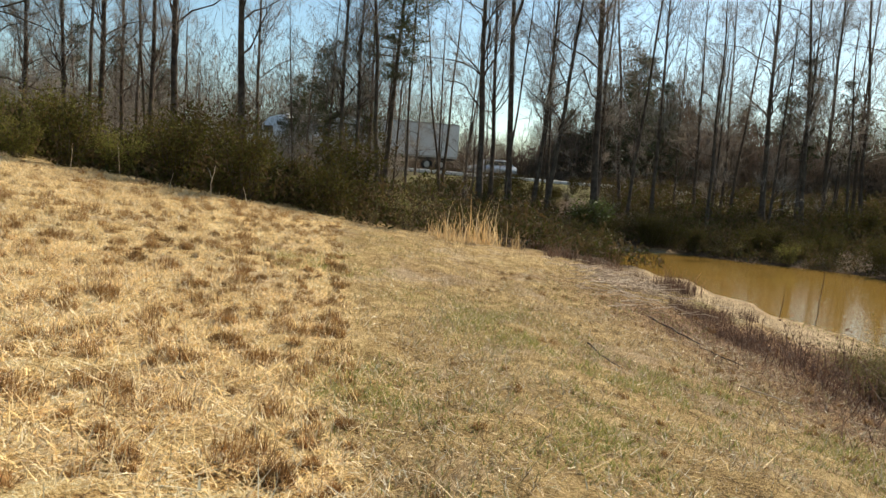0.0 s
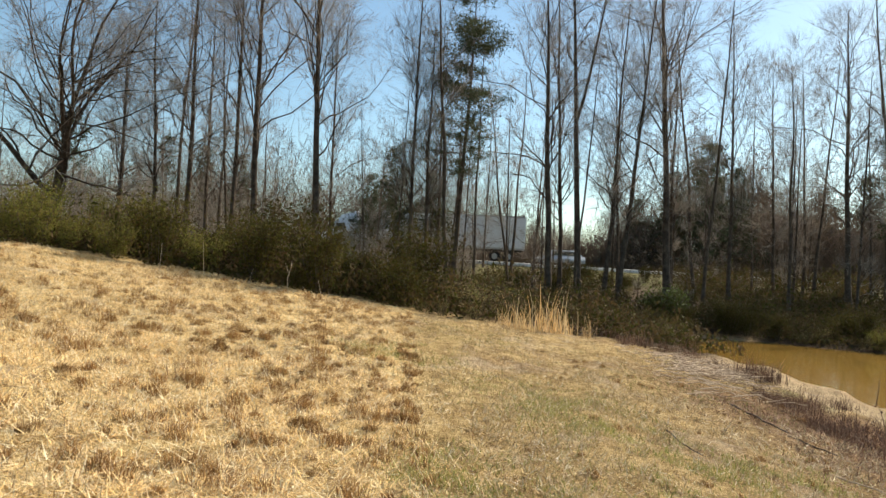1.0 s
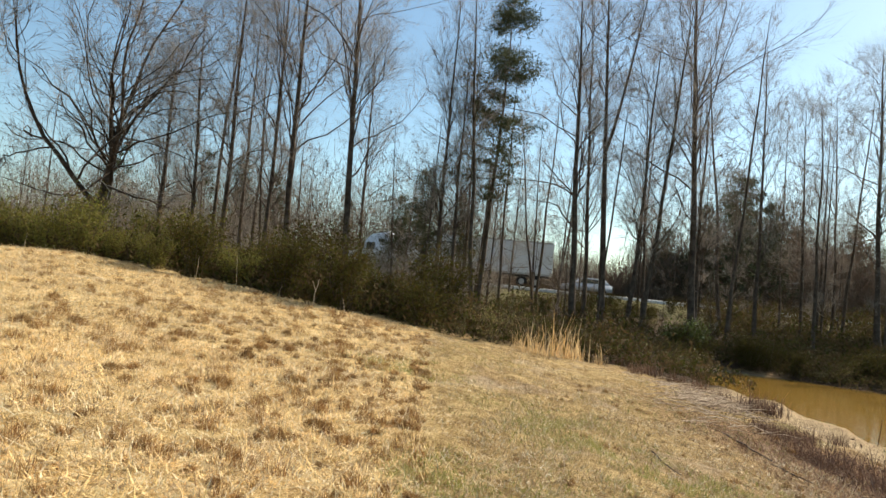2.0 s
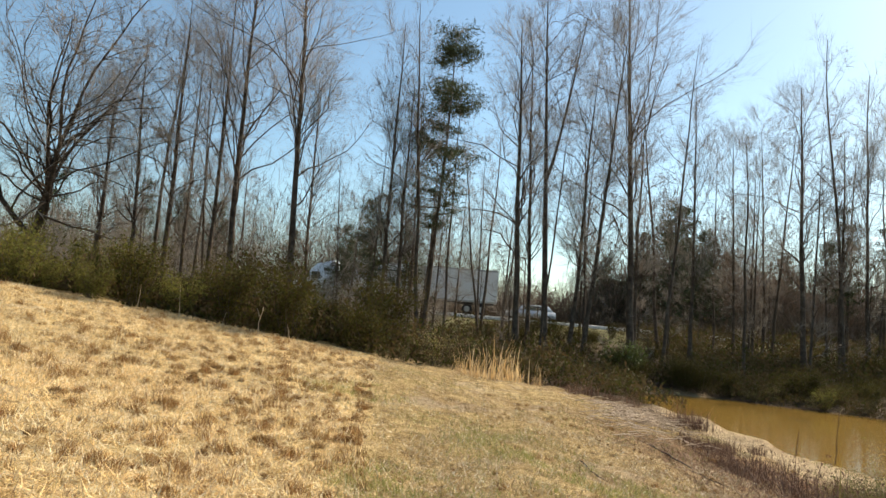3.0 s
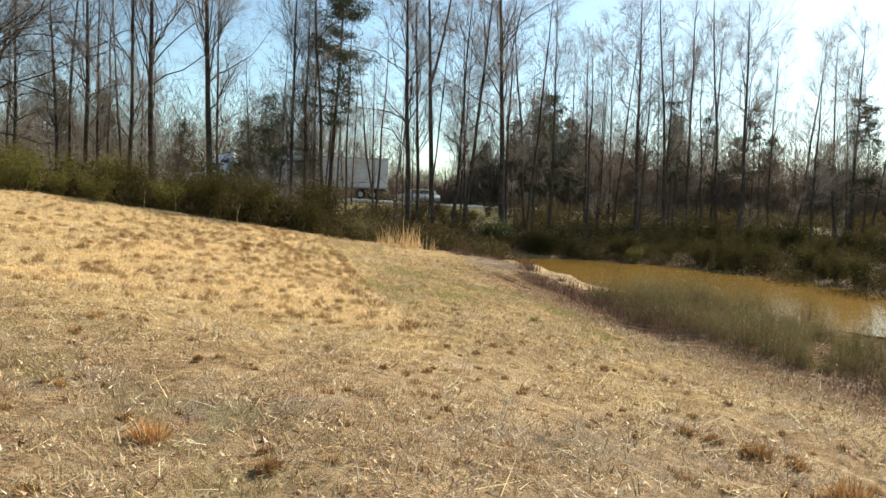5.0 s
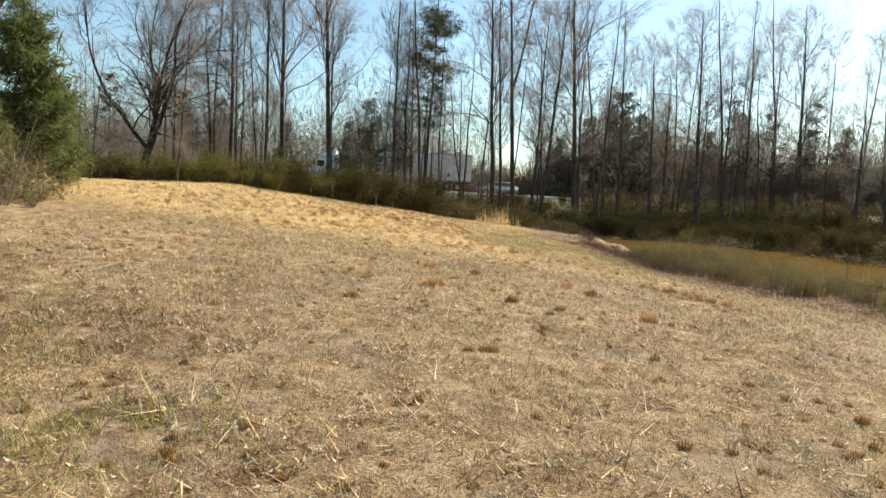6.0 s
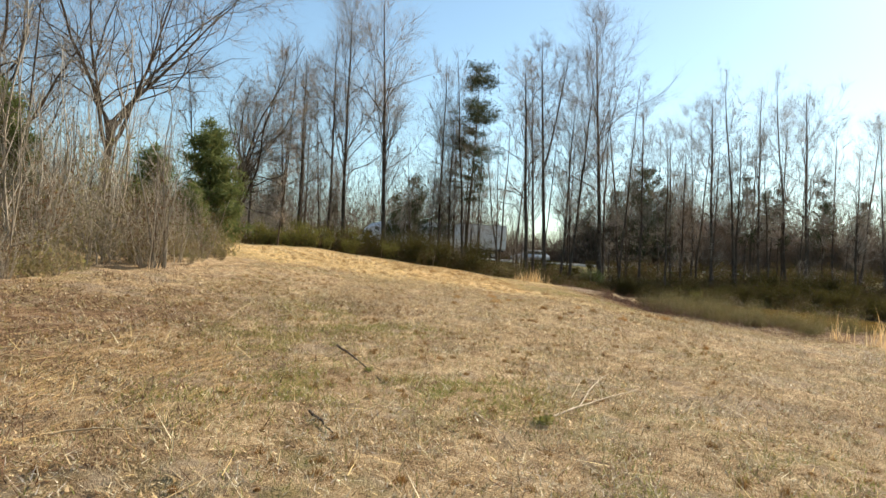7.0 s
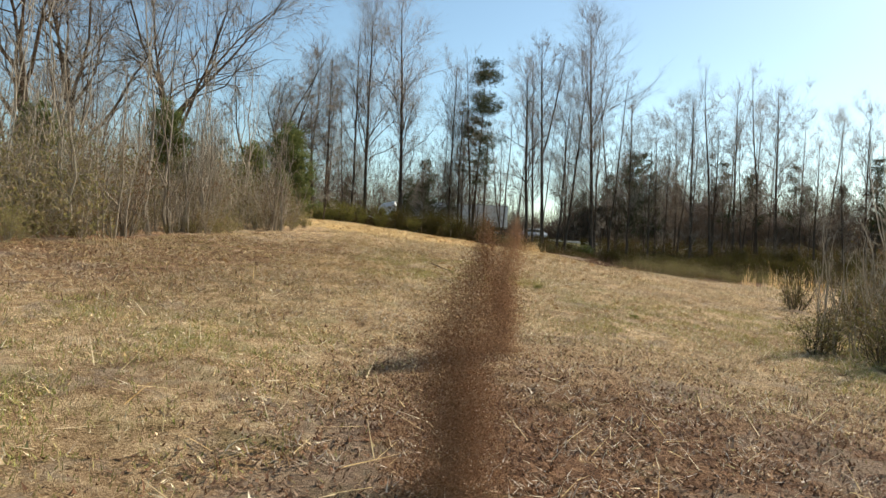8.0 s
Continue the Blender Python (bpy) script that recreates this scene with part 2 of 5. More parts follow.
def water_material():
    m, n, l, b = material("muddy_pond_water", 0.10, 0.28)
    co = n.new("ShaderNodeTexCoord").outputs["Object"]
    v = noise_node(n, l, co, 0.5)
    l.new(mix(n, l, v, (0.205, 0.118, 0.024), (0.27, 0.16, 0.036)), b.inputs["Base Color"])
    rip = noise_node(n, l, co, 5.0, 3)
    bump(n, l, b, rip, 0.04, 0.03)
    b.inputs["IOR"].default_value = 1.33
    return m

# ---- mesh tools ----
def mesh_of(name, verts, tris=None, quads=None, mat=None, shade=False):
    """A mesh out of arrays of corners, triangles and quads."""
    me = bpy.data.meshes.new(name)
    verts = np.asarray(verts, dtype=np.float32).reshape(-1, 3)
    loops, starts, at = [], [], 0
    faces = [f for f in (tris, *(quads if isinstance(quads, list) else [quads])) if f is not None]
    for f in faces:
        if len(f):
            f = np.asarray(f, dtype=np.int32)
            k = f.shape[1]
            loops.append(f.ravel())
            starts.append(at + np.arange(len(f), dtype=np.int32) * k)
            at += f.size
    loops, starts = np.concatenate(loops), np.concatenate(starts)
    me.vertices.add(len(verts))
    me.vertices.foreach_set("co", verts.ravel())
    me.loops.add(len(loops))
    me.loops.foreach_set("vertex_index", loops)
    me.polygons.add(len(starts))
    me.polygons.foreach_set("loop_start", starts)
    if shade:
        me.polygons.foreach_set("use_smooth", np.ones(len(starts), dtype=bool))
    me.update(calc_edges=True)
    if mat:
        me.materials.append(mat)
    return me


def part_of(name, me, parent, label=""):
    ob = new(name, me)
    ob.parent = parent
    return tagged(ob, label)


def part(name, bm, mat, parent, label="", shade=False):
    """Links a bmesh as one mesh object under a thing or part."""
    me = bpy.data.meshes.new(name)
    bm.to_mesh(me)
    bm.free()
    me.materials.append(mat)
    if shade:
        me.polygons.foreach_set("use_smooth", np.ones(len(me.polygons), dtype=bool))
    return part_of(name, me, parent, label)


def thing(name, label, category, group="", kind="", at=(0, 0, 0)):
    ob = new(name)
    ob.location = at
    return tagged(ob, label, category, group, kind)


def tubes(paths, radii, sides):
    """Corners and quads of tubes round many paths (B, S, 3) with radii (B, S)."""
    B, S = radii.shape
    tang = np.gradient(paths, axis=1)
    tang /= np.linalg.norm(tang, axis=2, keepdims=True) + 1e-9
    ref = np.where(np.abs(tang[..., 2:3]) > 0.9, np.array([1.0, 0, 0]), np.array([0, 0, 1.0]))
    u = np.cross(tang, ref)
    u /= np.linalg.norm(u, axis=2, keepdims=True) + 1e-9
    w = np.cross(tang, u)
    a = np.arange(sides) * 2 * np.pi / sides
    ring = u[:, :, None] * np.cos(a)[:, None] + w[:, :, None] * np.sin(a)[:, None]
    v = paths[:, :, None] + ring * radii[:, :, None, None]
    b, s, k = np.meshgrid(np.arange(B), np.arange(S - 1), np.arange(sides), indexing="ij")
    base, k2 = (b * S + s) * sides, (k + 1) % sides
    quads = np.stack([base + k, base + k2, base + sides + k2, base + sides + k], -1).reshape(-1, 4)
    return v.reshape(-1, 3), quads


def joined(pieces):
    vs, qs, at = [], [], 0
    for v, q in pieces:
        vs.append(v)
        qs.append(q + at)
        at += len(v)
    return np.concatenate(vs), qs


def grow(rng, paths, radii, n, u0, u1, length, angle, up, points, ratio, wander=0.12, least=0.0035):
    """n children on each parent path: where they start, how they bend upward, how thick they are."""
    B, S, _ = paths.shape
    u = rng.uniform(u0, u1, (B, n))
    f = u * (S - 1)
    i = np.clip(f.astype(int), 0, S - 2)
    t = (f - i)[..., None]
    bi = np.arange(B)[:, None]
    start = paths[bi, i] * (1 - t) + paths[bi, i + 1] * t
    r0 = radii[bi, i] * (1 - t[..., 0]) + radii[bi, i + 1] * t[..., 0]
    d = paths[bi, i + 1] - paths[bi, i]
    d /= np.linalg.norm(d, axis=2, keepdims=True) + 1e-9
    side = rng.normal(size=(B, n, 3))
    side -= d * (side * d).sum(2, keepdims=True)
    side /= np.linalg.norm(side, axis=2, keepdims=True) + 1e-9
    an = rng.normal(angle, 0.26, (B, n, 1))
    way = d * np.cos(an) + side * np.sin(an)
    ln = length(u, rng)[..., None]
    pts = [start]
    for k in range(1, points):
        way = way + np.array([0, 0, up / points]) + rng.normal(0, wander, way.shape)
        way /= np.linalg.norm(way, axis=2, keepdims=True)
        pts.append(pts[-1] + way * ln / (points - 1))
    P = np.stack(pts, 2).reshape(B * n, points, 3)
    taper = np.linspace(1, 0.25, points)
    R = np.clip(r0.reshape(-1, 1) * ratio, least, 1) * taper
    return P, R


def leaf_quads(rng, centres, size, aspect=0.5, lift=0.0):
    """A small pointed leaf of random turn at each centre."""
    n = len(centres)
    a = rng.normal(size=(n, 3))
    a[:, 2] += lift
    a /= np.linalg.norm(a, axis=1, keepdims=True)
    b = np.cross(a, rng.normal(size=(n, 3)))
    b /= np.linalg.norm(b, axis=1, keepdims=True) + 1e-9
    s = (size * rng.uniform(0.6, 1.4, (n, 1)))
    v = np.stack([centres - a * s + b * s * aspect, centres + a * s, centres - b * s * aspect * 1.3], 1)
    return v.reshape(-1, 3), np.arange(3 * n).reshape(-1, 3)


def blades(rng, roots, height, width, lean, bend=0.5):
    """Two-piece grass blades from the roots: (N,3)."""
    n = len(roots)
    az = rng.uniform(0, 2 * np.pi, n)
    d = np.stack([np.cos(az), np.sin(az), np.zeros(n)], 1)
    s = np.stack([-np.sin(az), np.cos(az), np.zeros(n)], 1)
    h = height * rng.uniform(0.55, 1.25, n)
    le = np.abs(rng.normal(lean, 0.3, n))
    up = np.array([0, 0, 1.0])
    m = roots + d * (h * np.sin(le) * 0.5)[:, None] + up * (h * np.cos(le) * 0.55)[:, None]
    le2 = np.clip(le + bend, 0, 1.5)
    t = m + d * (h * np.sin(le2) * 0.5)[:, None] + up * (h * np.cos(le2) * 0.5)[:, None]
    w = (width * rng.uniform(0.6, 1.4, n))[:, None]
    v = np.stack([roots - s * w, roots + s * w, m + s * w * 0.8, m - s * w * 0.8, t], 1)
    i = np.arange(n)[:, None] * 5
    return v.reshape(-1, 3), i + np.array([3, 2, 4]), i + np.array([0, 1, 2, 3])

def spikes(rng, roots, height, width, lean):
    """Small grass blades, one triangle each."""
    n = len(roots)
    az, le, turn = rng.uniform(0, 2 * np.pi, n), np.abs(rng.normal(lean, 0.3, n)), rng.uniform(0, 2 * np.pi, n)
    s = np.stack([np.cos(turn), np.sin(turn), np.zeros(n)], 1) * (width * rng.uniform(0.6, 1.4, n))[:, None]
    h = (height * rng.uniform(0.55, 1.25, n))[:, None]
    tip = roots + np.stack([np.cos(az) * np.sin(le), np.sin(az) * np.sin(le), np.cos(le)], 1) * h
    return np.stack([roots - s, roots + s, tip], 1).reshape(-1, 3), np.arange(3 * n).reshape(-1, 3)


# ---- ground and water ----
GY = (-60, -30, -23, -13, -4, 3, 8, 16, 20, 26, 34, 42, 51, 58, 70, 200)
GZ = (-3.0, -2.1, -1.65, -1.13, -0.68, -0.63, -0.62, -0.52, -0.60, -0.82, -0.95, -0.85, -0.15, 0.6, 1.0, 1.4)
SHORE = ((2.7, 28.0), (2.9, 24.5), (4.1, 20.4), (5.8, 17.6), (7.6, 14.0), (9.6, 10.5), (11.5, 6.5), (14.0, 4.0), (16.5, 6.0), (16.2, 12.0),
         (15.2, 17.0), (14.6, 22.5), (12.9, 25.2), (11.0, 28.2), (6.0, 30.0), (4.0, 30.4))
WATER = -1.42


def shore_distance(x, y):
    """Metres to the pond's edge, below zero inside."""
    p = np.stack([x, y], -1)
    best, inside = np.full(x.shape, 1e9), np.zeros(x.shape, bool)
    for (ax, ay), (bx, by) in zip(SHORE, SHORE[1:] + SHORE[:1]):
        a, ab = np.array((ax, ay)), np.array((bx - ax, by - ay))
        t = np.clip(((p - a) @ ab) / (ab @ ab), 0, 1)
        best = np.minimum(best, np.linalg.norm(p - a - t[..., None] * ab, axis=-1))
        hit = ((ay > y) != (by > y)) & (x < (bx - ax) * (y - ay) / (by - ay + 1e-12) + ax)
        inside ^= hit
    return np.where(inside, -best, best)


def road_y(x):
    return np.interp(x, (-140, -40, -15, 0, 15, 30, 140), (74, 61, 62.5, 67, 72.5, 78, 118))


def road_z(x):
    return 1.05 - 0.008 * np.clip(x, -45, 45)


def ground_z(x, y):
    x, y = np.asarray(x, float), np.asarray(y, float)
    z = np.interp(y, GY, GZ)
    left = np.interp(y, (-5, 8, 20, 40), (0.05, 0.1, 0.1, 0.03))
    right = np.interp(y, (-3, 8, 20, 34), (0.08, 0.16, 0.16, 0.03))
    z = z + left * np.clip(-x, 0, 12) - right * np.clip(x - 0.5, 0, 7)
    z = z + 0.03 * np.sin(x * 1.3 + 0.7 * y) * np.cos(y * 0.9 - x * 0.4) + 0.018 * np.sin(3.1 * x + 1.7) * np.sin(2.7 * y)
    z = np.where(y > -6, np.maximum(z, np.interp(y, (-6, 2), (-1.9, -1.27)) + 0.02 * np.sin(2.0 * x + y)), z)
    z = z + 0.13 * np.exp(-((0.52 * (x - 3.7) - 0.855 * (y - 16.6)) / 2.8) ** 2 - ((0.855 * (x - 3.7) + 0.52 * (y - 16.6)) / 0.8) ** 2) * (1 + 0.9 * np.sin(4.1 * x + 2.3 * y) * np.sin(2.2 * x - 3.4 * y))
    # banks down to the pond
    d = shore_distance(x, y)
    k = np.clip((d + 0.8) / 2.8, 0, 1)
    k = k * k * (3 - 2 * k)
    z = np.where(d < 2.0, (WATER - 0.10) * (1 - k) + np.maximum(z, WATER + 0.16) * k, z)
    z = np.where(d < -0.8, WATER - 0.10 + np.clip((d + 0.8) * 0.4, -0.8, 0), z)
    # level bed of the road
    r = np.abs(y - road_y(x))
    w = np.clip((r - 5.0) / 6.0, 0, 1)
    z = np.where(r < 11, (road_z(x) - 0.06) * (1 - w) + z * w, z)
    return z


def gz(x, y):
    return float(ground_z(np.array([x]), np.array([y]))[0])


def build_ground():
    def axis(lo, hi, step, ends):
        mid = np.arange(lo, hi + 1e-6, step)
        a, b, s = [lo], [hi], step
        while b[-1] < ends:
            s *= 1.16
            b.append(b[-1] + s)
            a.append(a[-1] - s)
        return np.concatenate([a[:0:-1], mid, b[1:]])
    xs, ys = axis(-10, 9, 0.15, 1500), axis(-26, 18, 0.15, 1500)
    X, Y = np.meshgrid(xs, ys, indexing="ij")
    Z = ground_z(X, Y)
    rng = np.random.default_rng(3)
    from_noise = np.vectorize(lambda a, b: noise.fractal((a, b, 0.0), 1.0, 2.0, 4))
    near = (np.abs(X) < 20) & (Y < 34) & (Y > -32) & (shore_distance(X, Y) > 0.1)
    Z = Z + np.where(near, rng.normal(0, 0.006, Z.shape), 0)
    Z[near] += 0.035 * from_noise(X[near] * 2.2, Y[near] * 2.2) + 0.012 * from_noise(X[near] * 6.0, Y[near] * 6.0)
    nx, ny = X.shape
    i, j = np.meshgrid(np.arange(nx - 1), np.arange(ny - 1), indexing="ij")
    a = i * ny + j
    q = np.stack([a, a + ny, a + ny + 1, a + 1], -1).reshape(-1, 4)
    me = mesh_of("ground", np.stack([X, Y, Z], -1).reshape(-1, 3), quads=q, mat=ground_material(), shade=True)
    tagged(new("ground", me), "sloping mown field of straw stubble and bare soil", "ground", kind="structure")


build_ground()
bm = bmesh.new()
bm.faces.new([bm.verts.new((x, y, WATER)) for x, y in [(cx + (1.6 if cx > 9.5 else -1.1), cy + (1.2 if cy > 17 else -1.2)) for cx, cy in SHORE]])
bmesh.ops.triangulate(bm, faces=bm.faces[:])
me = bpy.data.meshes.new("water")
bm.to_mesh(me)
bm.free()
me.materials.append(water_material())
tagged(new("water", me), "still muddy orange-brown pond water", "water", kind="structure")


def build_road():
    xs = np.arange(-150, 151, 2.0)
    yc, zc = road_y(xs), road_z(xs)
    asphalt = grainy("worn_asphalt", [(0.3, (0.10, 0.10, 0.10)), (0.7, (0.17, 0.165, 0.16))], 1.5, 40, 0.8)
    verge = grainy("dry_verge_grass", [(0.3, (0.30, 0.25, 0.10)), (0.5, (0.50, 0.43, 0.20)), (0.7, (0.62, 0.55, 0.30))], 0.8, 12, 0.95)
    paint = grainy("road_paint", [(0.3, (0.6, 0.6, 0.58)), (0.7, (0.75, 0.75, 0.72))], 3, 30, 0.6)
    for name, lo, hi, dz, mat, label in (("verge", -4.9, -3.0, 0.03, verge, "strip of pale dry grass beside the road"),
                                        ("road", -3.2, 3.2, 0.06, asphalt, "two-lane grey asphalt road on a low bank"),
                                        ("road_line", -2.95, -2.78, 0.066, paint, "white painted edge line on the asphalt")):
        n = len(xs)
        v = np.concatenate([np.stack([xs, yc + lo, zc + dz], 1), np.stack([xs, yc + hi, zc + dz], 1),
                            np.stack([xs, yc + lo, zc + dz - 0.3], 1), np.stack([xs, yc + hi, zc + dz - 0.3], 1)])
        i = np.arange(n - 1)
        q = np.concatenate([np.stack([i, i + 1, n + i + 1, n + i], 1), np.stack([2 * n + i, 2 * n + i + 1, i + 1, i], 1)])
        tagged(new(name, mesh_of(name, v, quads=q, mat=mat)), label, "road", kind="structure")


build_road()


def build_kerb():
    """Low pale concrete edging on the near side of the road."""
    xs = np.arange(-150, 151, 2.0)
    y0, z0 = road_y(xs) - 5.15, road_z(xs) - 0.12
    n = len(xs)
    v = np.concatenate([np.stack([xs, y0, z0], 1), np.stack([xs, y0 + 0.05, z0 + 0.25], 1), np.stack([xs, y0 + 0.22, z0 + 0.27], 1), np.stack([xs, y0 + 0.24, z0], 1)])
    i = np.arange(n - 1)
    q = np.concatenate([np.stack([k * n + i, k * n + i + 1, (k + 1) * n + i + 1, (k + 1) * n + i], 1) for k in range(3)])
    pale = grainy("pale_concrete", [(0.3, (0.56, 0.54, 0.48)), (0.7, (0.72, 0.70, 0.63))], 1.2, 25, 0.85)
    tagged(new("kerb", mesh_of("kerb", v, quads=q, mat=pale)), "low pale concrete kerb along the road", "kerb", kind="structure")


build_kerb()

# ---- trees ----
def bare_tree(seed, height, first=0.42, radius=0.17, spread=0.2, steep=0.75, limbs=34, twigs=7, fine=5, fork=0.0, bowed=0.02, points=4, leader=1.0, fat=1.0, bend=0.42, slim=0.42):
    """A leafless tree: a trunk that tapers, ascending limbs, a haze of twigs."""
    rng = np.random.default_rng(seed)
    S = 16
    u = np.linspace(0, 1, S)
    drift = np.cumsum(rng.normal(0, bowed, (S, 2)), 0) * height / S
    drift -= drift[0]
    drift[1:-1] = (drift[:-2] + drift[1:-1] + drift[2:]) / 3
    trunk = np.stack([drift[:, 0], drift[:, 1], u * height * leader - 0.25], 1)[None]
    flare = 1 + 0.6 * np.exp(-u * 25)
    R = (radius * flare * (1 - u * 0.93) ** 0.85)[None]
    stems = [(trunk, R)]
    if fork:
        k = int(fork * (S - 1))
        n = S - k
        v = np.linspace(0, 1, n)
        side = np.stack([0.22 * height * (1 - fork) * v ** 0.85, 0.05 * height * v, v * height * (1 - fork) * 0.93], 1)
        stems.append(((trunk[0, k] + side)[None], np.linspace(R[0, k] * 0.8, 0.02, n)[None]))
    wood, crown = [], []
    for P, Q in stems:
        wood.append(tubes(P, Q, 9))
        m = limbs if len(stems) == 1 else limbs * 2 // 3
        lo = first if P is trunk else 0.2
        L1, R1 = grow(rng, P, Q, m, lo, 0.985, lambda a, g: height * spread * np.interp((a - lo) / (1 - lo), (0, 0.25, 0.6, 0.85, 1), (0.6, 1.0, 0.95, 0.75, 0.5)) * g.uniform(0.5, 1.25, a.shape), steep, bend, 7 if points > 3 else 5, slim, 0.25, 0.010)
        wood.append(tubes(L1, R1, 5 if points > 3 else 3))
        L2, R2 = grow(rng, L1, R1, twigs, 0.2, 0.98, lambda a, g: height * spread * 0.42 * (1.2 - a) * g.uniform(0.4, 1.3, a.shape), 0.72, 0.28, 4 if points > 3.6 else 2, 0.5, 0.16, 0.0065 * fat)
        crown.append(tubes(L2, R2, 3) if points > 3.6 else slivers(rng, L2, R2))
        if fine:
            L3, R3 = grow(rng, L2, R2, fine, 0.15, 1.0, lambda a, g: height * spread * 0.24 * g.uniform(0.4, 1.3, a.shape), 0.62, 0.25, 2, 0.7, 0.12, 0.0034 * fat)
            crown.append(slivers(rng, L3, R3))
    return joined(wood), joined(crown)


def slivers(rng, paths, radii):
    """The thinnest twigs, too fine for a tube: one tapered strip each."""
    a, b = paths[:, 0], paths[:, -1]
    s = np.cross(b - a, rng.normal(size=a.shape))
    s /= np.linalg.norm(s, axis=1, keepdims=True) + 1e-9
    s *= radii[:, :1]
    v = np.stack([a - s, a + s, b], 1)
    return v.reshape(-1, 3), np.arange(3 * len(a)).reshape(-1, 3)


def tree_thing(parts, label, group):
    (wv, wq), (cv, cq) = parts
    t = thing("tree", label, "tree", group)
    part_of("trunk", mesh_of("trunk", wv, quads=wq, mat=BARK, shade=True), t)
    part_of("crown", mesh_of("crown", cv, quads=cq, mat=TWIG), t)
    return t


def stand(ob, x, y, turn=0.0, scale=1.0, lean=0.0, sink=0.0):
    """Sets a thing on the ground, leaning to +x by the given slope."""
    return Matrix.Translation((x, y, gz(x, y) - sink)) @ Matrix.Rotation(math.atan(lean), 4, "Y") @ Matrix.Rotation(turn, 4, "Z") @ Matrix.Scale(scale, 4)


ROW = "leafless trees along the pond and road"
tall = [tree_thing(bare_tree(40 + i, 20.0, first=f, radius=r, spread=s, steep=a, limbs=n + 4, twigs=10, fine=16, points=3.5, fat=1.2, bowed=0.055, bend=0.5, slim=0.34),
                   "tall slender leafless hardwood tree with a grey-brown trunk", ROW)
        for i, (f, r, s, a, n) in enumerate(((0.22, 0.17, 0.31, 0.52, 30), (0.18, 0.15, 0.30, 0.56, 30), (0.28, 0.20, 0.33, 0.55, 26),
                                             (0.22, 0.14, 0.27, 0.56, 28), (0.20, 0.18, 0.35, 0.46, 34), (0.26, 0.13, 0.27, 0.60, 26)))]
used = set()


def plant(kinds, k, x, y, lean, height, base, turn):
    m = stand(None, x, y, turn, height / base, lean)
    if k in used:
        return copy_thing(kinds[k], m)
    used.add(k)
    kinds[k].matrix_basis = m
    return kinds[k]


rt = random.Random(5)
LEFT_ROW = [(-22.1, 34, -0.05, 15.0), (-21.6, 36, 0.015, 17.5), (-23.0, 40, -0.02, 17.0), (-18.8, 36, 0.005, 20.0), (-17.6, 36, -0.018, 21.5), (-14.1, 36, -0.05, 20.8),
            (-15.7, 42, -0.02, 19.0), (-10.4, 40, -0.015, 18.5), (-9.3, 40, -0.007, 19.8), (-9.7, 44, -0.03, 17.0), (-26.5, 37, 0.0, 16.5), (-29.0, 40, 0.02, 17.0)]
MID_ROW = [(-6.3, 50, -0.05, 15.0), (-2.6, 40, -0.06, 21.5), (-2.3, 43, -0.07, 19.5), (0.1, 41, 0.04, 21.5), (0.9, 46, -0.03, 18.0), (0.9, 41, 0.09, 21.5), (3.6, 43, -0.05, 21.5),
           (3.9, 46, 0.0, 20.0), (7.1, 46, -0.016, 17.5), (10.3, 50, -0.03, 17.0), (12.4, 52, -0.02, 18.5), (13.3, 46, -0.05, 19.6)]
RIGHT_ROW = [(11.1, 50, 0.0, 16.0), (15.5, 47, 0.0, 19.2), (18.1, 50, 0.0, 19.0), (20.6, 52, 0.0, 19.0), (21.9, 49, -0.04, 20.5), (25.1, 52, -0.016, 17.5), (22.8, 40, 0.0, 15.5),
             (27.3, 46, -0.06, 17.0), (30.5, 50, -0.02, 17.0), (34.0, 47, -0.03, 18.0)]
order = [0, 2, 1, 3, 4, 4, 1, 3, 0, 5, 2, 1]
for i, (x, y, lean, h) in enumerate(LEFT_ROW):
    plant(tall, order[i], x, y, lean, h, 20.0, rt.uniform(0, 6.28))
order = [5, 2, 3, 0, 5, 1, 4, 0, 3, 1, 5, 2]
for i, (x, y, lean, h) in enumerate(MID_ROW):
    plant(tall, order[i], x, y, lean, h, 20.0, rt.uniform(0, 6.28))
order = [5, 0, 3, 1, 2, 5, 0, 1, 3, 0]
for i, (x, y, lean, h) in enumerate(RIGHT_ROW):
    plant(tall, order[i], x, y, lean, h, 20.0, rt.uniform(0, 6.28))
forked = tree_thing(bare_tree(77, 21.0, first=0.55, radius=0.19, spread=0.15, steep=0.6, limbs=36, twigs=8, fine=10, fork=0.48, bowed=0.012, fat=1.6, slim=0.34), "tall leafless tree whose trunk forks halfway up", ROW)
forked.matrix_basis = stand(forked, -1.2, 41, 0.15, 1.0, -0.05)

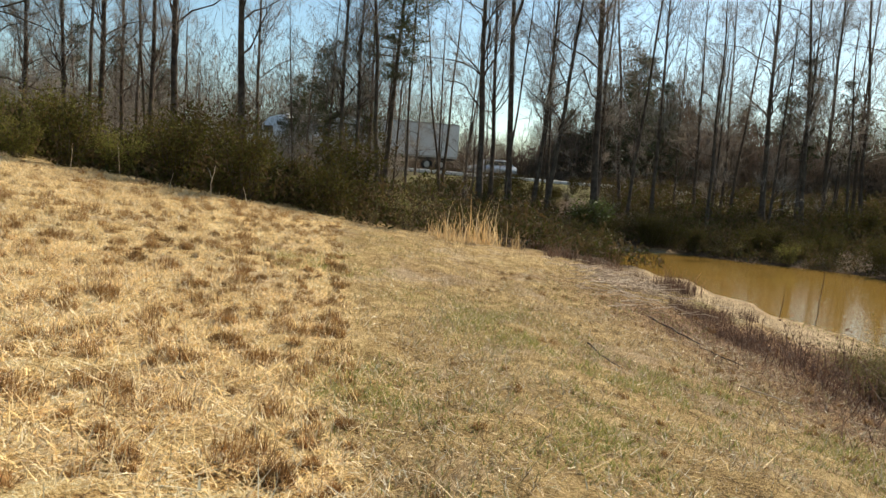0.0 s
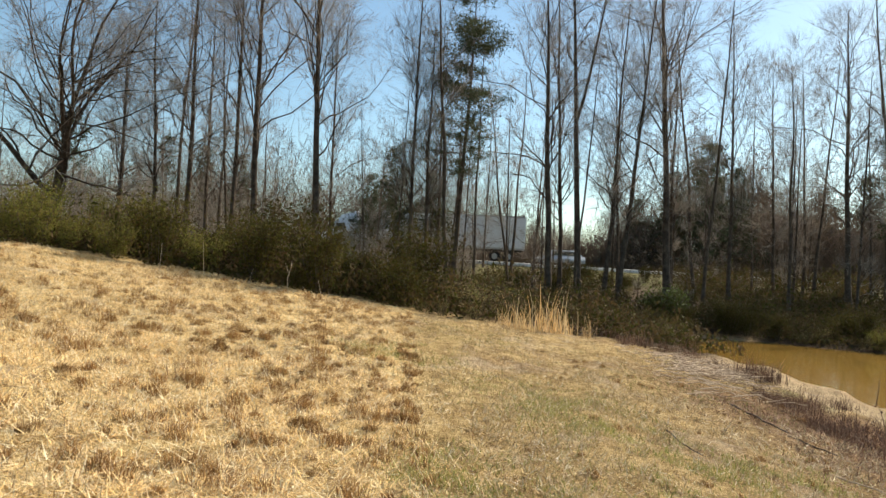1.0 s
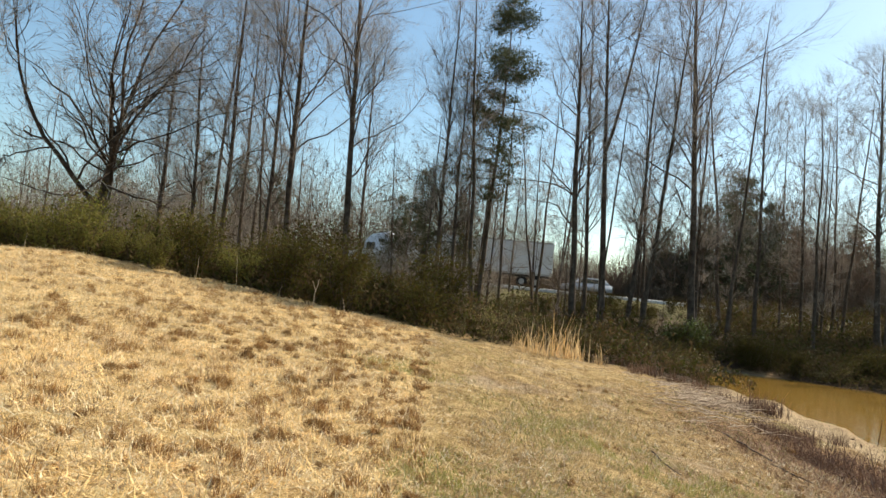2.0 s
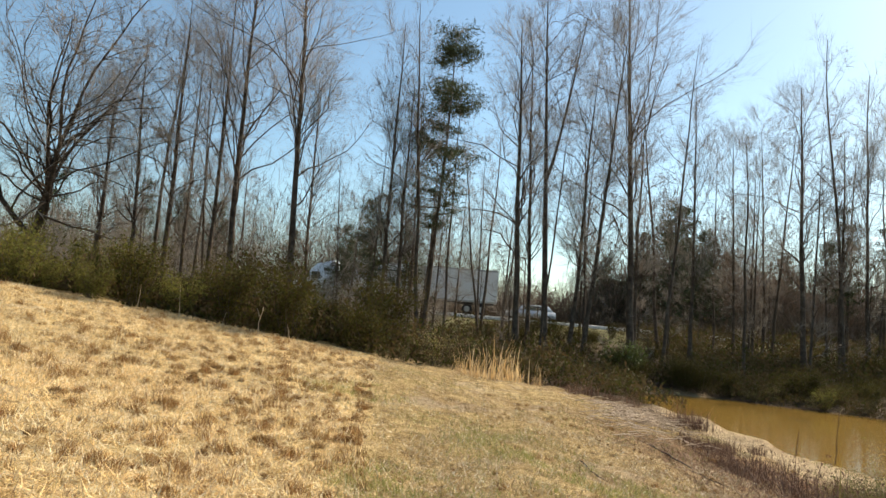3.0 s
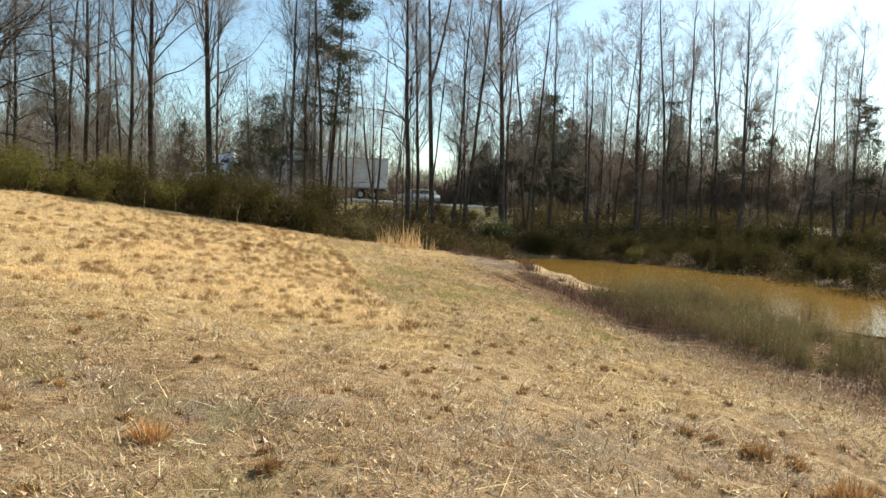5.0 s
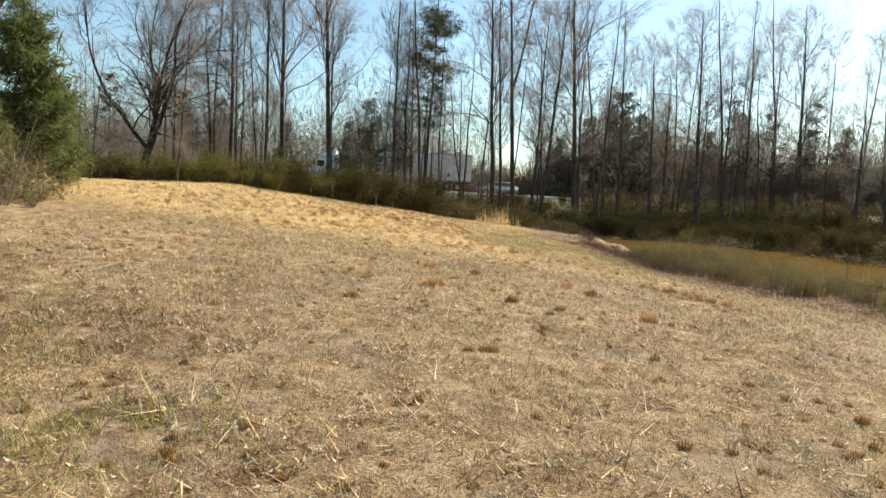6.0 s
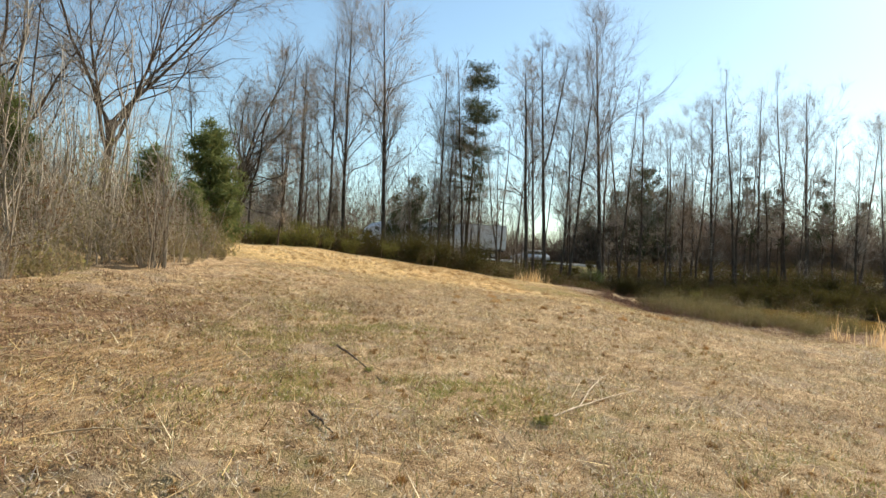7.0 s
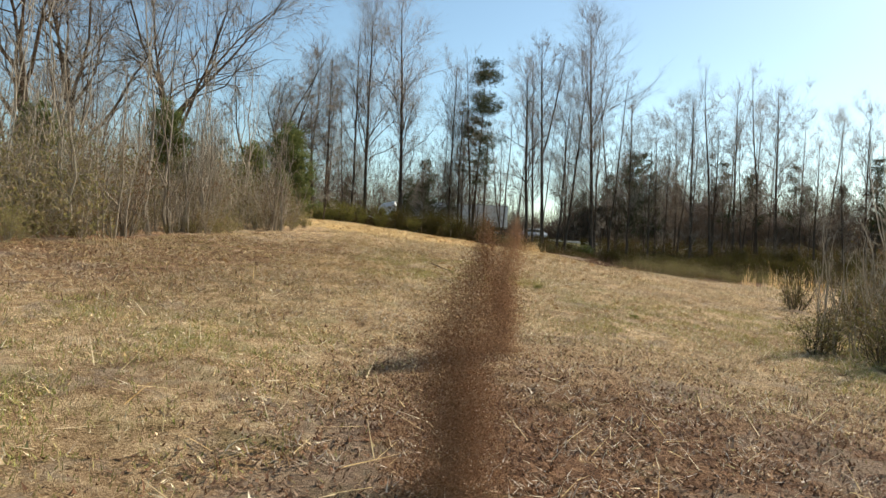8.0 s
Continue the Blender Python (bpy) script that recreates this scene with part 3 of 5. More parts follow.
# broad old trees beyond the thicket
def old_tree(seed, height, limbs=6, radius=0.30, stem=0.3, open_by=0.62):
    """A short stout trunk that divides into long crooked limbs, each with boughs, branches and a mist of twigs."""
    rng = np.random.default_rng(seed)
    u = np.linspace(0, 1, 9)
    sway = np.cumsum(rng.normal(0, 0.03, (9, 2)), 0) * height * 0.12
    trunk = np.stack([sway[:, 0] - sway[0, 0], sway[:, 1] - sway[0, 1], u * height * stem - 0.3], 1)[None]
    R = (radius * (1 + 0.7 * np.exp(-u * 14)) * (1 - 0.3 * u))[None]
    L0, R0 = grow(rng, trunk, R, limbs, 0.55, 1.0, lambda a, g: height * 0.80 * g.uniform(0.75, 1.1, a.shape), open_by, 0.75, 14, 0.58, 0.12)
    R0 = R0 * np.linspace(1, 0.5, 14)
    L1, R1 = grow(rng, L0, R0, 15, 0.12, 0.98, lambda a, g: height * 0.42 * (1.12 - a) * g.uniform(0.5, 1.25, a.shape), 0.8, 0.22, 9, 0.5, 0.2, 0.014)
    L2, R2 = grow(rng, L1, R1, 8, 0.15, 0.98, lambda a, g: height * 0.13 * (1.2 - 0.6 * a) * g.uniform(0.4, 1.3, a.shape), 0.75, 0.15, 4, 0.5, 0.2, 0.009)
    L3, R3 = grow(rng, L2, R2, 14, 0.1, 1.0, lambda a, g: height * 0.05 * g.uniform(0.4, 1.4, a.shape), 0.65, 0.2, 2, 0.7, 0.1, 0.0075)
    return joined([tubes(trunk, R, 12), tubes(L0, R0, 8), tubes(L1, R1, 5)]), joined([tubes(L2, R2, 3), slivers(rng, L3, R3)])


for seed, x, y, h, turn, stem, lean, wide in ((91, -25.4, 30.0, 17.0, 3.6, 0.27, 0.34, 0.58), (92, -27.5, 19.0, 23.0, 1.9, 0.34, 0.10, 0.66), (93, -31.0, 9.5, 21.0, 4.0, 0.38, 0.04, 0.5),
                                              (94, -38.0, 24.0, 17.0, 2.2, 0.3, 0.0, 0.6), (95, -31.5, 14.5, 19.0, 0.9, 0.4, -0.05, 0.45)):
    oak = tree_thing(old_tree(seed, h, stem=stem, open_by=wide), "broad leafless old tree with wide crooked limbs", ROW)
    oak.matrix_basis = stand(oak, x, y, turn, 1.0, lean)

# thinner wood behind, up to the road and beyond it
thin = [tree_thing(bare_tree(60 + i, 16.0, first=0.08, radius=0.10, spread=0.24, steep=0.75, limbs=24, twigs=8, fine=11, points=3, fat=1.3), "thin leafless tree in the wood by the road", ROW) for i in range(4)]
far = [tree_thing(bare_tree(70 + i, 16.0, first=0.06, radius=0.12, spread=0.28, steep=0.8, limbs=18, twigs=5, fine=8, points=2, fat=2.0), "thin leafless tree in the wood beyond the road", ROW) for i in range(4)]
poles = [tree_thing(bare_tree(65 + i, 17.0, first=0.45, radius=r, spread=0.17, steep=0.7, limbs=16, twigs=6, fine=7, points=2, fat=1.2, bowed=0.06), "slim leafless tree with a long bare trunk", ROW) for i, r in enumerate((0.11, 0.13, 0.09))]
used = set()
for i in range(30):
    x = rt.uniform(-30, 36)
    plant(poles, i % 3, x, rt.uniform(37, 54) + max(0, x - 10) * 0.2, rt.uniform(-0.15, 0.11), rt.uniform(12, 19), 17.0, rt.uniform(0, 6.28))
used = set()
for i in range(92):
    x, y, h = rt.uniform(-46, 44), rt.uniform(38, 57), rt.uniform(6, 16)
    if -6.5 < x < -4.0:
        x -= 4
    plant(thin, i % 4, x, y, rt.uniform(-0.08, 0.08), h, 16.0, rt.uniform(0, 6.28))
rk = random.Random(17)
for i in range(26):
    copy_thing(thin[i % 4], stand(None, rk.uniform(-27, -13), rk.uniform(-10, 16), rk.uniform(0, 6.28), rk.uniform(5.5, 11) / 16, rk.uniform(-0.06, 0.12)))
used = set()
for i in range(120):
    x = rt.uniform(-80, 72)
    y = float(road_y(x)) + rt.uniform(9, 40)
    gap = -14 < x < -3
    plant(far, i % 4, x, y, rt.uniform(-0.07, 0.07), rt.uniform(4, 6) if gap else rt.uniform(8, 17), 16.0, rt.uniform(0, 6.28))


def evergreen(seed, height, width, bare, clumps, needles, mat, label, wood=0.14, flat=0.5, reach=None, full=0.10, long=1.0):
    """A pine or cedar: bare stem below, boughs that end in clumps of needles."""
    rng = np.random.default_rng(seed)
    S = 12
    u = np.linspace(0, 1, S)
    d = np.cumsum(rng.normal(0, 0.02, (S, 2)), 0) * height / S
    P = np.stack([d[:, 0], d[:, 1], u * height - 0.2], 1)[None]
    R = (wood * (1 - 0.92 * u))[None]
    shape = reach or (lambda a: (1.08 - a) ** 0.7)
    L, LR = grow(rng, P, R, clumps, bare, 0.98, lambda a, g: width * shape((a - bare) / (1 - bare)) * g.uniform(0.3, 1.25, a.shape), 1.2, 0.3, 5, 0.35, 0.16)
    ends = np.concatenate([L[:, k] for k in (2, 3, 4)])
    c = np.repeat(ends, needles, 0)
    c = c + rng.normal(0, 1, c.shape) * np.array([1, 1, flat]) * width * rng.uniform(0.05, 0.17, (len(c), 1))
    v, q = leaf_quads(rng, c, (0.07 * width ** 0.5 + 0.07) * long, full)
    t = thing("pine_tree" if bare > 0.15 else "cedar_tree", label, "tree", "evergreen trees")
    wv, wq = joined([tubes(P, R, 8), tubes(L, LR, 4)])
    part_of("trunk", mesh_of("trunk", wv, quads=wq, mat=BARK, shade=True), t)
    part_of("crown", mesh_of("crown", v, quads=q, mat=mat), t)
    return t


pine = evergreen(7, 19.2, 3.2, 0.36, 64, 80, PINE, "tall dark green pine among the leafless trees", 0.17, 0.45,
                 lambda a: np.interp(a, (0, 0.06, 0.14, 0.28, 0.36, 0.5, 0.62, 0.8, 1.0), (0.2, 0.6, 1.15, 1.0, 0.4, 0.8, 0.5, 0.65, 0.3)))
pine.matrix_basis = stand(pine, -8.5, 43, 0.4, 1.0, 0.045)
cedar = evergreen(8, 9.0, 2.8, 0.08, 60, 44, PINE, "dark rounded evergreen by the road", 0.16, 0.8, None, 0.24, 0.75)
cedar.matrix_basis = stand(cedar, -16.0, 55, 0)
for x, y, s in ((-13.6, 57, 0.8), (-18.4, 56, 0.75), (6.5, 79, 1.2), (9.4, 78, 1.55), (13.0, 81, 1.3), (2.5, 80, 0.9), (24, 92, 1.2), (30, 96, 1.5), (38, 94, 1.3), (45, 100, 1.4),
                (52, 98, 1.3), (-44, 80, 1.3), (-52, 84, 1.5), (-36, 84, 1.0), (19, 100, 1.3), (-26, 92, 1.0)):
    copy_thing(cedar, stand(None, x, y, x, s))
scrub = evergreen(9, 11.0, 1.9, 0.3, 40, 18, NEEDLE, "thin dark pine in the wood by the pond", 0.1, 0.5, None, 0.2, 0.85)
scrub.matrix_basis = stand(scrub, 17.5, 53, 0)
for x, y, s in ((31.5, 50, 1.0), (36, 48, 1.2), (33.5, 56, 1.1), (26, 58, 1.0), (21.5, 57, 0.9), (40, 54, 1.3), (-33, 50, 0.9), (-38, 46, 1.0), (12, 90, 1.5), (44, 50, 1.3)):
    copy_thing(scrub, stand(None, x, y, x * 2, s))
sapling_pine = evergreen(10, 4.6, 1.35, 0.04, 70, 60, YOUNG, "young green pine at the edge of the thicket", 0.06, 0.7)
sapling_pine.matrix_basis = stand(sapling_pine, -10.6, 2.4, 0)
for x, y, s in ((-11.5, 0.5, 0.75), (-12.2, -4.6, 0.95), (-11.2, 4.3, 0.6), (-13.5, -9.0, 0.8), (-10.2, 0.8, 0.5)):
    copy_thing(sapling_pine, stand(None, x, y, x * 3, s))

# distant woods closing the view, and the brush under the trees beyond the road
def woods(name, seed, n, x0, x1, near, deep, tops, size, aspect, lift, mat, label):
    rng = np.random.default_rng(seed)
    x = rng.uniform(x0, x1, n)
    y = road_y(x) + near + rng.uniform(0, deep, n)
    top = tops(x) * (1 + 0.25 * np.sin(x * 0.9) + 0.2 * np.sin(x * 2.3 + y * 0.4))
    z = ground_z(x, y) + rng.uniform(0, 1, n) ** 1.7 * top * rng.uniform(0.6, 1.15, n)
    v, q = leaf_quads(rng, np.stack([x, y, z], 1), size, aspect, lift)
    tagged(new(name, mesh_of(name, v, quads=q, mat=mat)), label, "woods", kind="stuff")


FARWOOD = leafy("distant_wood", [(0.13, 0.088, 0.063), (0.19, 0.13, 0.092), (0.078, 0.066, 0.042), (0.15, 0.10, 0.07)], 0.2, 0.9, 0.1)
woods("brush", 21, 110000, -90, 80, 7.0, 20.0, lambda x: np.interp(x, (-60, -16, -10, -3, 0, 60), (13.0, 12.0, 5.0, 3.0, 11.0, 11.0)), 1.0, 0.020, 1.6, FARWOOD, "tangled brown brush under the trees beyond the road")
woods("tall_brush", 23, 90000, -1, 75, 7.0, 14.0, lambda x: np.interp(x, (-1, 2, 9, 16, 24, 60), (2.5, 5.0, 13.0, 12.0, 7.0, 8.0)), 0.95, 0.03, 1.2, FARWOOD, "dense brown brush and young trees beyond the road")
woods("far_wood", 22, 90000, -115, 115, 46.0, 26.0, lambda x: np.interp(x, (-60, -16, -10, -3, 0, 60), (15.0, 13.0, 6.0, 4.5, 14.0, 17.0)), 1.3, 0.022, 1.6, FARWOOD, "distant brown and green woods")

# bare brush standing between the hedge and the road
rng = np.random.default_rng(24)
n = 52000
x = np.where(rng.random(n) < 0.8, rng.uniform(-62, -27, n), rng.uniform(-27, -9, n))
y = rng.uniform(36, 56, n)
clump = 0.6 + 0.4 * np.sin(x * 1.1 + 1.0) * np.sin(y * 0.8)
z = ground_z(x, y) + rng.uniform(0.05, 1, n) ** 1.3 * np.where(x > -27, 3.0, 7.5) * clump
v, q = leaf_quads(rng, np.stack([x, y, z], 1), 1.0, 0.011, 2.2)
tagged(new("bare_brush", mesh_of("bare_brush", v, quads=q, mat=TWIG)), "thin grey-brown bare brush between the hedge and the road", "brush", kind="stuff")


# ---- bushes, thicket and reeds ----
def bush(seed, width, height, leaves, size, mat, label, name="bush", stems=16, group="bushes at the field's edge", twig=TWIG):
    rng = np.random.default_rng(seed)
    a = rng.uniform(0, 2 * np.pi, stems)
    out = rng.uniform(0.15, 0.85, stems) * width / 2
    k = np.linspace(0, 1, 6)
    P = np.stack([np.cos(a)[:, None] * (0.12 + out[:, None] * k ** 0.8), np.sin(a)[:, None] * (0.12 + out[:, None] * k ** 0.8),
                  height * rng.uniform(0.6, 1.02, stems)[:, None] * k - 0.1], 2)
    P = P + rng.normal(0, 0.03 * width, P.shape) * k[None, :, None]
    R = np.linspace(0.014, 0.004, 6)[None] * rng.uniform(0.6, 1.3, (stems, 1))
    L, LR = grow(rng, P, R, 9, 0.1, 1.0, lambda b, g: height * 0.28 * g.uniform(0.4, 1.2, b.shape), 0.7, 0.5, 3, 0.6, 0.15)
    wood = joined([tubes(P, R, 4), slivers(rng, L, LR)])
    t = thing(name, label, "bush", group)
    part_of("branchwork", mesh_of("branchwork", wood[0], quads=wood[1], mat=twig), t)
    if leaves:
        pick = rng.integers(0, len(L), leaves)
        pos = L[pick, rng.integers(0, 3, leaves)] + rng.normal(0, 0.07 * width, (leaves, 3))
        pos[:, 2] = np.minimum(np.maximum(np.abs(pos[:, 2]), 0.05), height * rng.uniform(0.45, 1.0, leaves))
        v, q = leaf_quads(rng, pos, size, 0.5, 0.3)
        part_of("foliage", mesh_of("foliage", v, quads=q, mat=mat), t)
    return t


HEDGETWIG = leafy("dark_hedge_twigs", [(0.055, 0.042, 0.028), (0.09, 0.068, 0.045), (0.14, 0.11, 0.075)], 0.1, 0.85, 0.1)
privets = [bush(100 + i, w, h, 4400, 0.042, PRIVET, "dense dark evergreen bush at the edge of the field", twig=HEDGETWIG) for i, (w, h) in enumerate(((2.4, 2.3), (2.8, 2.0), (2.0, 2.6)))]
olives = [bush(110 + i, w, h, 4000, 0.044, OLIVE, "olive-green bush at the edge of the field", twig=HEDGETWIG) for i, (w, h) in enumerate(((2.4, 2.1), (2.0, 2.6)))]
browns = [bush(120 + i, w, h, 1500, 0.034, WEED, "brown half-bare bush by the pond", group="brush round the pond", twig=HEDGETWIG) for i, (w, h) in enumerate(((2.2, 1.6), (1.7, 2.1)))]
used_kind = {}


def put(kinds, i, x, y, scale, tall_by=1.0):
    m = stand(None, x, y, rt.uniform(0, 6.28), 1.0) @ Matrix.Diagonal((scale, scale, scale * tall_by, 1))
    ob = kinds[i % len(kinds)]
    if ob.name in used_kind:
        return copy_thing(ob, m)
    used_kind[ob.name] = 1
    ob.matrix_basis = m
    return ob


# the hedge along the top of the field
for k, x in enumerate(np.arange(-1.8, -32, -1.1)):
    for row in range(2):
        y = 17.3 + row * 1.8 + rt.uniform(-0.3, 0.4) + max(0, -x - 14) * 0.1
        s = rt.choice((0.5, 0.6, 0.7, 0.82, 0.96)) * rt.uniform(0.92, 1.08) * (0.85 if row == 0 else 1.0) * (0.75 if x > -4 else 1.0) * (1.2 if x < -11 else 1.0)
        kinds = olives if (x < -10.5 and rt.random() < 0.8) or rt.random() < 0.12 else (browns if x > -5 and rt.random() < 0.5 else privets)
        put(kinds, rt.randrange(3), x + rt.uniform(-0.4, 0.4), y, s)
# undergrowth between the hedge and the pond's head
for k in range(22):
    put(browns if rt.random() < 0.6 else privets, k, rt.uniform(-5, 2.2), rt.uniform(21, 38), rt.uniform(0.5, 0.85))
# far bank of the pond
bank = [Vector((*p, 0)) for p in ((2.4, 29.4), (4.0, 30.8), (6.0, 30.4), (11.0, 28.6), (13.2, 25.5), (15.0, 22.7), (15.7, 17.0), (16.7, 12.0), (17.0, 6.0), (14.5, 3.2))]
for a, b in zip(bank, bank[1:]):
    out = Vector((-(b - a).y, (b - a).x, 0)).normalized()
    for k in range(max(1, int((b - a).length / 0.85))):
        for row, off in ((0, 0.35), (1, 1.6)):
            p = a + (b - a) * ((k + rt.random()) * 0.85 / (b - a).length) + out * (off + rt.uniform(-0.2, 0.4))
            put(browns if rt.random() < 0.4 else (olives if rt.random() < 0.1 else privets), rt.randrange(3), p.x, p.y, rt.uniform(0.45, 0.72))


def join_copies(kinds, spots, name, label, mat):
    """Many bushes that nobody could tell apart, as one mesh of foliage and twigs."""
    vs, ts, at = [], [], 0
    rng = np.random.default_rng(77)
    for i, (x, y, s) in enumerate(spots):
        P, Q = kinds[i % len(kinds)]
        a = rng.uniform(0, 6.28)
        rot = np.array(((math.cos(a), -math.sin(a), 0), (math.sin(a), math.cos(a), 0), (0, 0, 1)))
        vs.append(P @ rot.T * s + np.array((x, y, gz(x, y) - 0.03)))
        ts.append(Q + at)
        at += len(P)
    me = mesh_of(name, np.concatenate(vs), quads=np.concatenate(ts), mat=mat)
    tagged(new(name, me), label, "undergrowth", kind="stuff")


def undergrowth(seed, width, height, leaves, size):
    rng = np.random.default_rng(seed)
    a, r = rng.uniform(0, 6.28, leaves), np.sqrt(rng.uniform(0, 1, leaves)) * width / 2
    z = height * (1 - (r / (width / 2)) ** 2 * 0.6) * rng.uniform(0.02, 1, leaves) ** 0.8 * (0.75 + 0.25 * np.sin(a * 3 + seed) + 0.15 * np.sin(a * 7))
    return leaf_quads(rng, np.stack([np.cos(a) * r, np.sin(a) * r, z], 1), size, 0.32, 0.8)


UNDER = leafy("undergrowth", [(0.038, 0.040, 0.009), (0.062, 0.060, 0.013), (0.085, 0.054, 0.022), (0.11, 0.076, 0.038), (0.048, 0.034, 0.014)], 0.3, 0.8)
kinds = [undergrowth(180 + i, w, h, 520, 0.083) for i, (w, h) in enumerate(((2.6, 1.3), (3.0, 1.0), (2.4, 1.6)))]
spots = []
for k in range(130):
    x, y = rt.uniform(3, 44), rt.uniform(30, 58)
    if x > 17 or y > 33.5:
        spots.append((x, y, rt.uniform(0.8, 1.25) * (1.0 if y < 42 else 0.6)))
spots += [(rt.uniform(18.5, 42), rt.uniform(0, 32), rt.uniform(0.9, 1.4)) for k in range(36)]
spots += [(rt.uniform(-40, 1), rt.uniform(22, 56), rt.uniform(0.8, 1.4)) for k in range(60)]
for a, b in zip(bank, bank[1:]):
    out = Vector((-(b - a).y, (b - a).x, 0)).normalized()
    for k in range(int((b - a).length * 2.4)):
        p = a + (b - a) * rt.random() + out * (0.1 + rt.random() ** 1.5 * 3.6)
        spots.append((p.x, p.y, rt.uniform(0.45, 0.8)))
spots += [(rt.uniform(-30, -0.5), 17.6 + rt.uniform(0, 4.5), rt.uniform(0.5, 0.8)) for k in range(110)]
spots += [(rt.uniform(-4.2, 2.4), rt.uniform(18.8, 33), rt.uniform(0.45, 0.85)) for k in range(50)]
rb = random.Random(99)
spots += [(rb.uniform(-30, -1.5), 17.7 + rb.uniform(0, 3.5), rb.uniform(0.75, 1.15)) for k in range(90)]
spots += [(rb.uniform(13.5, 22), rb.uniform(18, 36), rb.uniform(0.6, 0.9)) for k in range(50)]
spots += [(rb.uniform(4, 14), rb.uniform(31, 35), rb.uniform(0.5, 0.8)) for k in range(30)]
for k in range(230):
    x = rb.uniform(5, 46)
    spots.append((x, float(road_y(x)) - rb.uniform(6.5, 36), rb.uniform(0.9, 1.5)))
join_copies(kinds, spots, "undergrowth", "low dark undergrowth beneath the trees round the pond", UNDER)
for k in range(26):
    put((browns, privets)[k % 2], k, rk.uniform(-7, 9), rk.uniform(42, 55), rk.uniform(0.6, 0.95))
for k in range(46):
    x = rk.uniform(12, 40)
    put((privets, browns)[k % 2], k, x, rk.uniform(31 + max(0, 16 - x) * 0.5, 46), rk.uniform(0.75, 1.1))
fresh = bush(131, 2.2, 1.6, 2200, 0.06, leafy("bright_bush_leaves", [(0.10, 0.13, 0.03), (0.16, 0.18, 0.05), (0.07, 0.08, 0.02), (0.12, 0.09, 0.04)], 0.3, 0.45), "light green broad-leaved bush at the head of the pond", group="brush round the pond")
fresh.matrix_basis = stand(fresh, 2.7, 32.0, 0)

# the thicket of saplings on the far side of the field
def sapling(seed, height, label, leaf):
    rng = np.random.default_rng(seed)
    n = 9
    a = rng.uniform(0, 6.28, n)
    k = np.linspace(0, 1, 7)
    r = rng.uniform(0.05, 0.45, n)
    h = height * rng.uniform(0.55, 1.05, n)
    P = np.stack([(np.cos(a) * r)[:, None] * (1 + 0.6 * k), (np.sin(a) * r)[:, None] * (1 + 0.6 * k), h[:, None] * k - 0.08], 2)
    P = P + np.cumsum(rng.normal(0, 0.07, P.shape), 1) * np.array([1, 1, 0])
    R = np.linspace(0.017, 0.004, 7)[None] * rng.uniform(0.6, 1.3, (n, 1))
    L, LR = grow(rng, P, R, 9, 0.12, 1.0, lambda b, g: height * 0.24 * (1.15 - b) * g.uniform(0.4, 1.3, b.shape), 0.75, 0.4, 4, 0.6, 0.14)
    M, MR = grow(rng, L, LR, 4, 0.2, 1.0, lambda b, g: height * 0.09 * g.uniform(0.4, 1.3, b.shape), 0.75, 0.3, 2, 0.8, 0.1)
    w = joined([tubes(L, LR, 3), slivers(rng, M, MR)])
    t = thing("sapling", label, "sapling", "thicket beside the field")
    sv, sq = tubes(P, R, 5)
    part_of("stems", mesh_of("stems", sv, quads=sq, mat=PALE, shade=True), t)
    part_of("branchwork", mesh_of("branchwork", w[0], quads=w[1], mat=PALE), t)
    if leaf:
        m = 1100
        pos = M[rng.integers(0, len(M), m), 1] + rng.normal(0, 0.09, (m, 3))
        pos = pos[pos[:, 2] < height * 0.55]
        v, q = leaf_quads(rng, pos, 0.021, 0.4)
        part_of("foliage", mesh_of("foliage", v, quads=q, mat=leaf), t)
    return t


DRYLEAF = leafy("dry_clinging_leaves", [(0.22, 0.12, 0.06), (0.15, 0.08, 0.04), (0.17, 0.15, 0.05)], 0.3, 0.7)
saplings = [sapling(140, 3.6, "clump of bare pale saplings in a dense thicket", None), sapling(141, 3.0, "clump of thin saplings with dry brown leaves", DRYLEAF),
            sapling(142, 3.3, "clump of thin saplings with olive leaves", OLIVE), sapling(143, 2.6, "clump of thin saplings with green leaves", WEED)]
def thicket_edge(y):
    return float(np.interp(y, (-24, -16, -9, -5, -1, 2.2), (-8.2, -7.9, -8.3, -7.9, -8.4, -9.4)))


for k in range(70):
    y = rt.uniform(-23, 2.2)
    put(saplings, rt.randrange(4), thicket_edge(y) - rt.random() ** 1.2 * 6.5, y, rt.choice((0.55, 0.75, 0.9, 1.05, 1.25, 1.55)) * rt.uniform(0.9, 1.1) * (1.0 if y < -2 else 0.85))
THICK = leafy("tangled_thicket_leaves", [(0.22, 0.21, 0.07), (0.31, 0.275, 0.11), (0.17, 0.15, 0.06), (0.33, 0.245, 0.155)], 0.45, 0.8)
thorn = [bush(170, 1.9, 2.2, 2100, 0.032, THICK, "tangled olive bush in the thicket", group="thicket beside the field", stems=16, twig=PALE),
         bush(171, 1.7, 2.5, 900, 0.028, DRYLEAF, "tangled bush with dry brown leaves in the thicket", group="thicket beside the field", stems=18, twig=PALE)]
for k in range(64):
    y = rt.uniform(-23, 2.6)
    put(thorn, rt.randrange(2), thicket_edge(y) - 0.3 - rt.random() ** 1.3 * 5.5, y, rt.choice((0.45, 0.65, 0.9, 1.15, 1.4)))
for k in range(40):
    y = rt.uniform(-24, 1.8)
    put(browns if rt.random() < 0.6 else thorn, k, thicket_edge(y) - rt.uniform(0.0, 0.6), y, rt.uniform(0.28, 0.5))


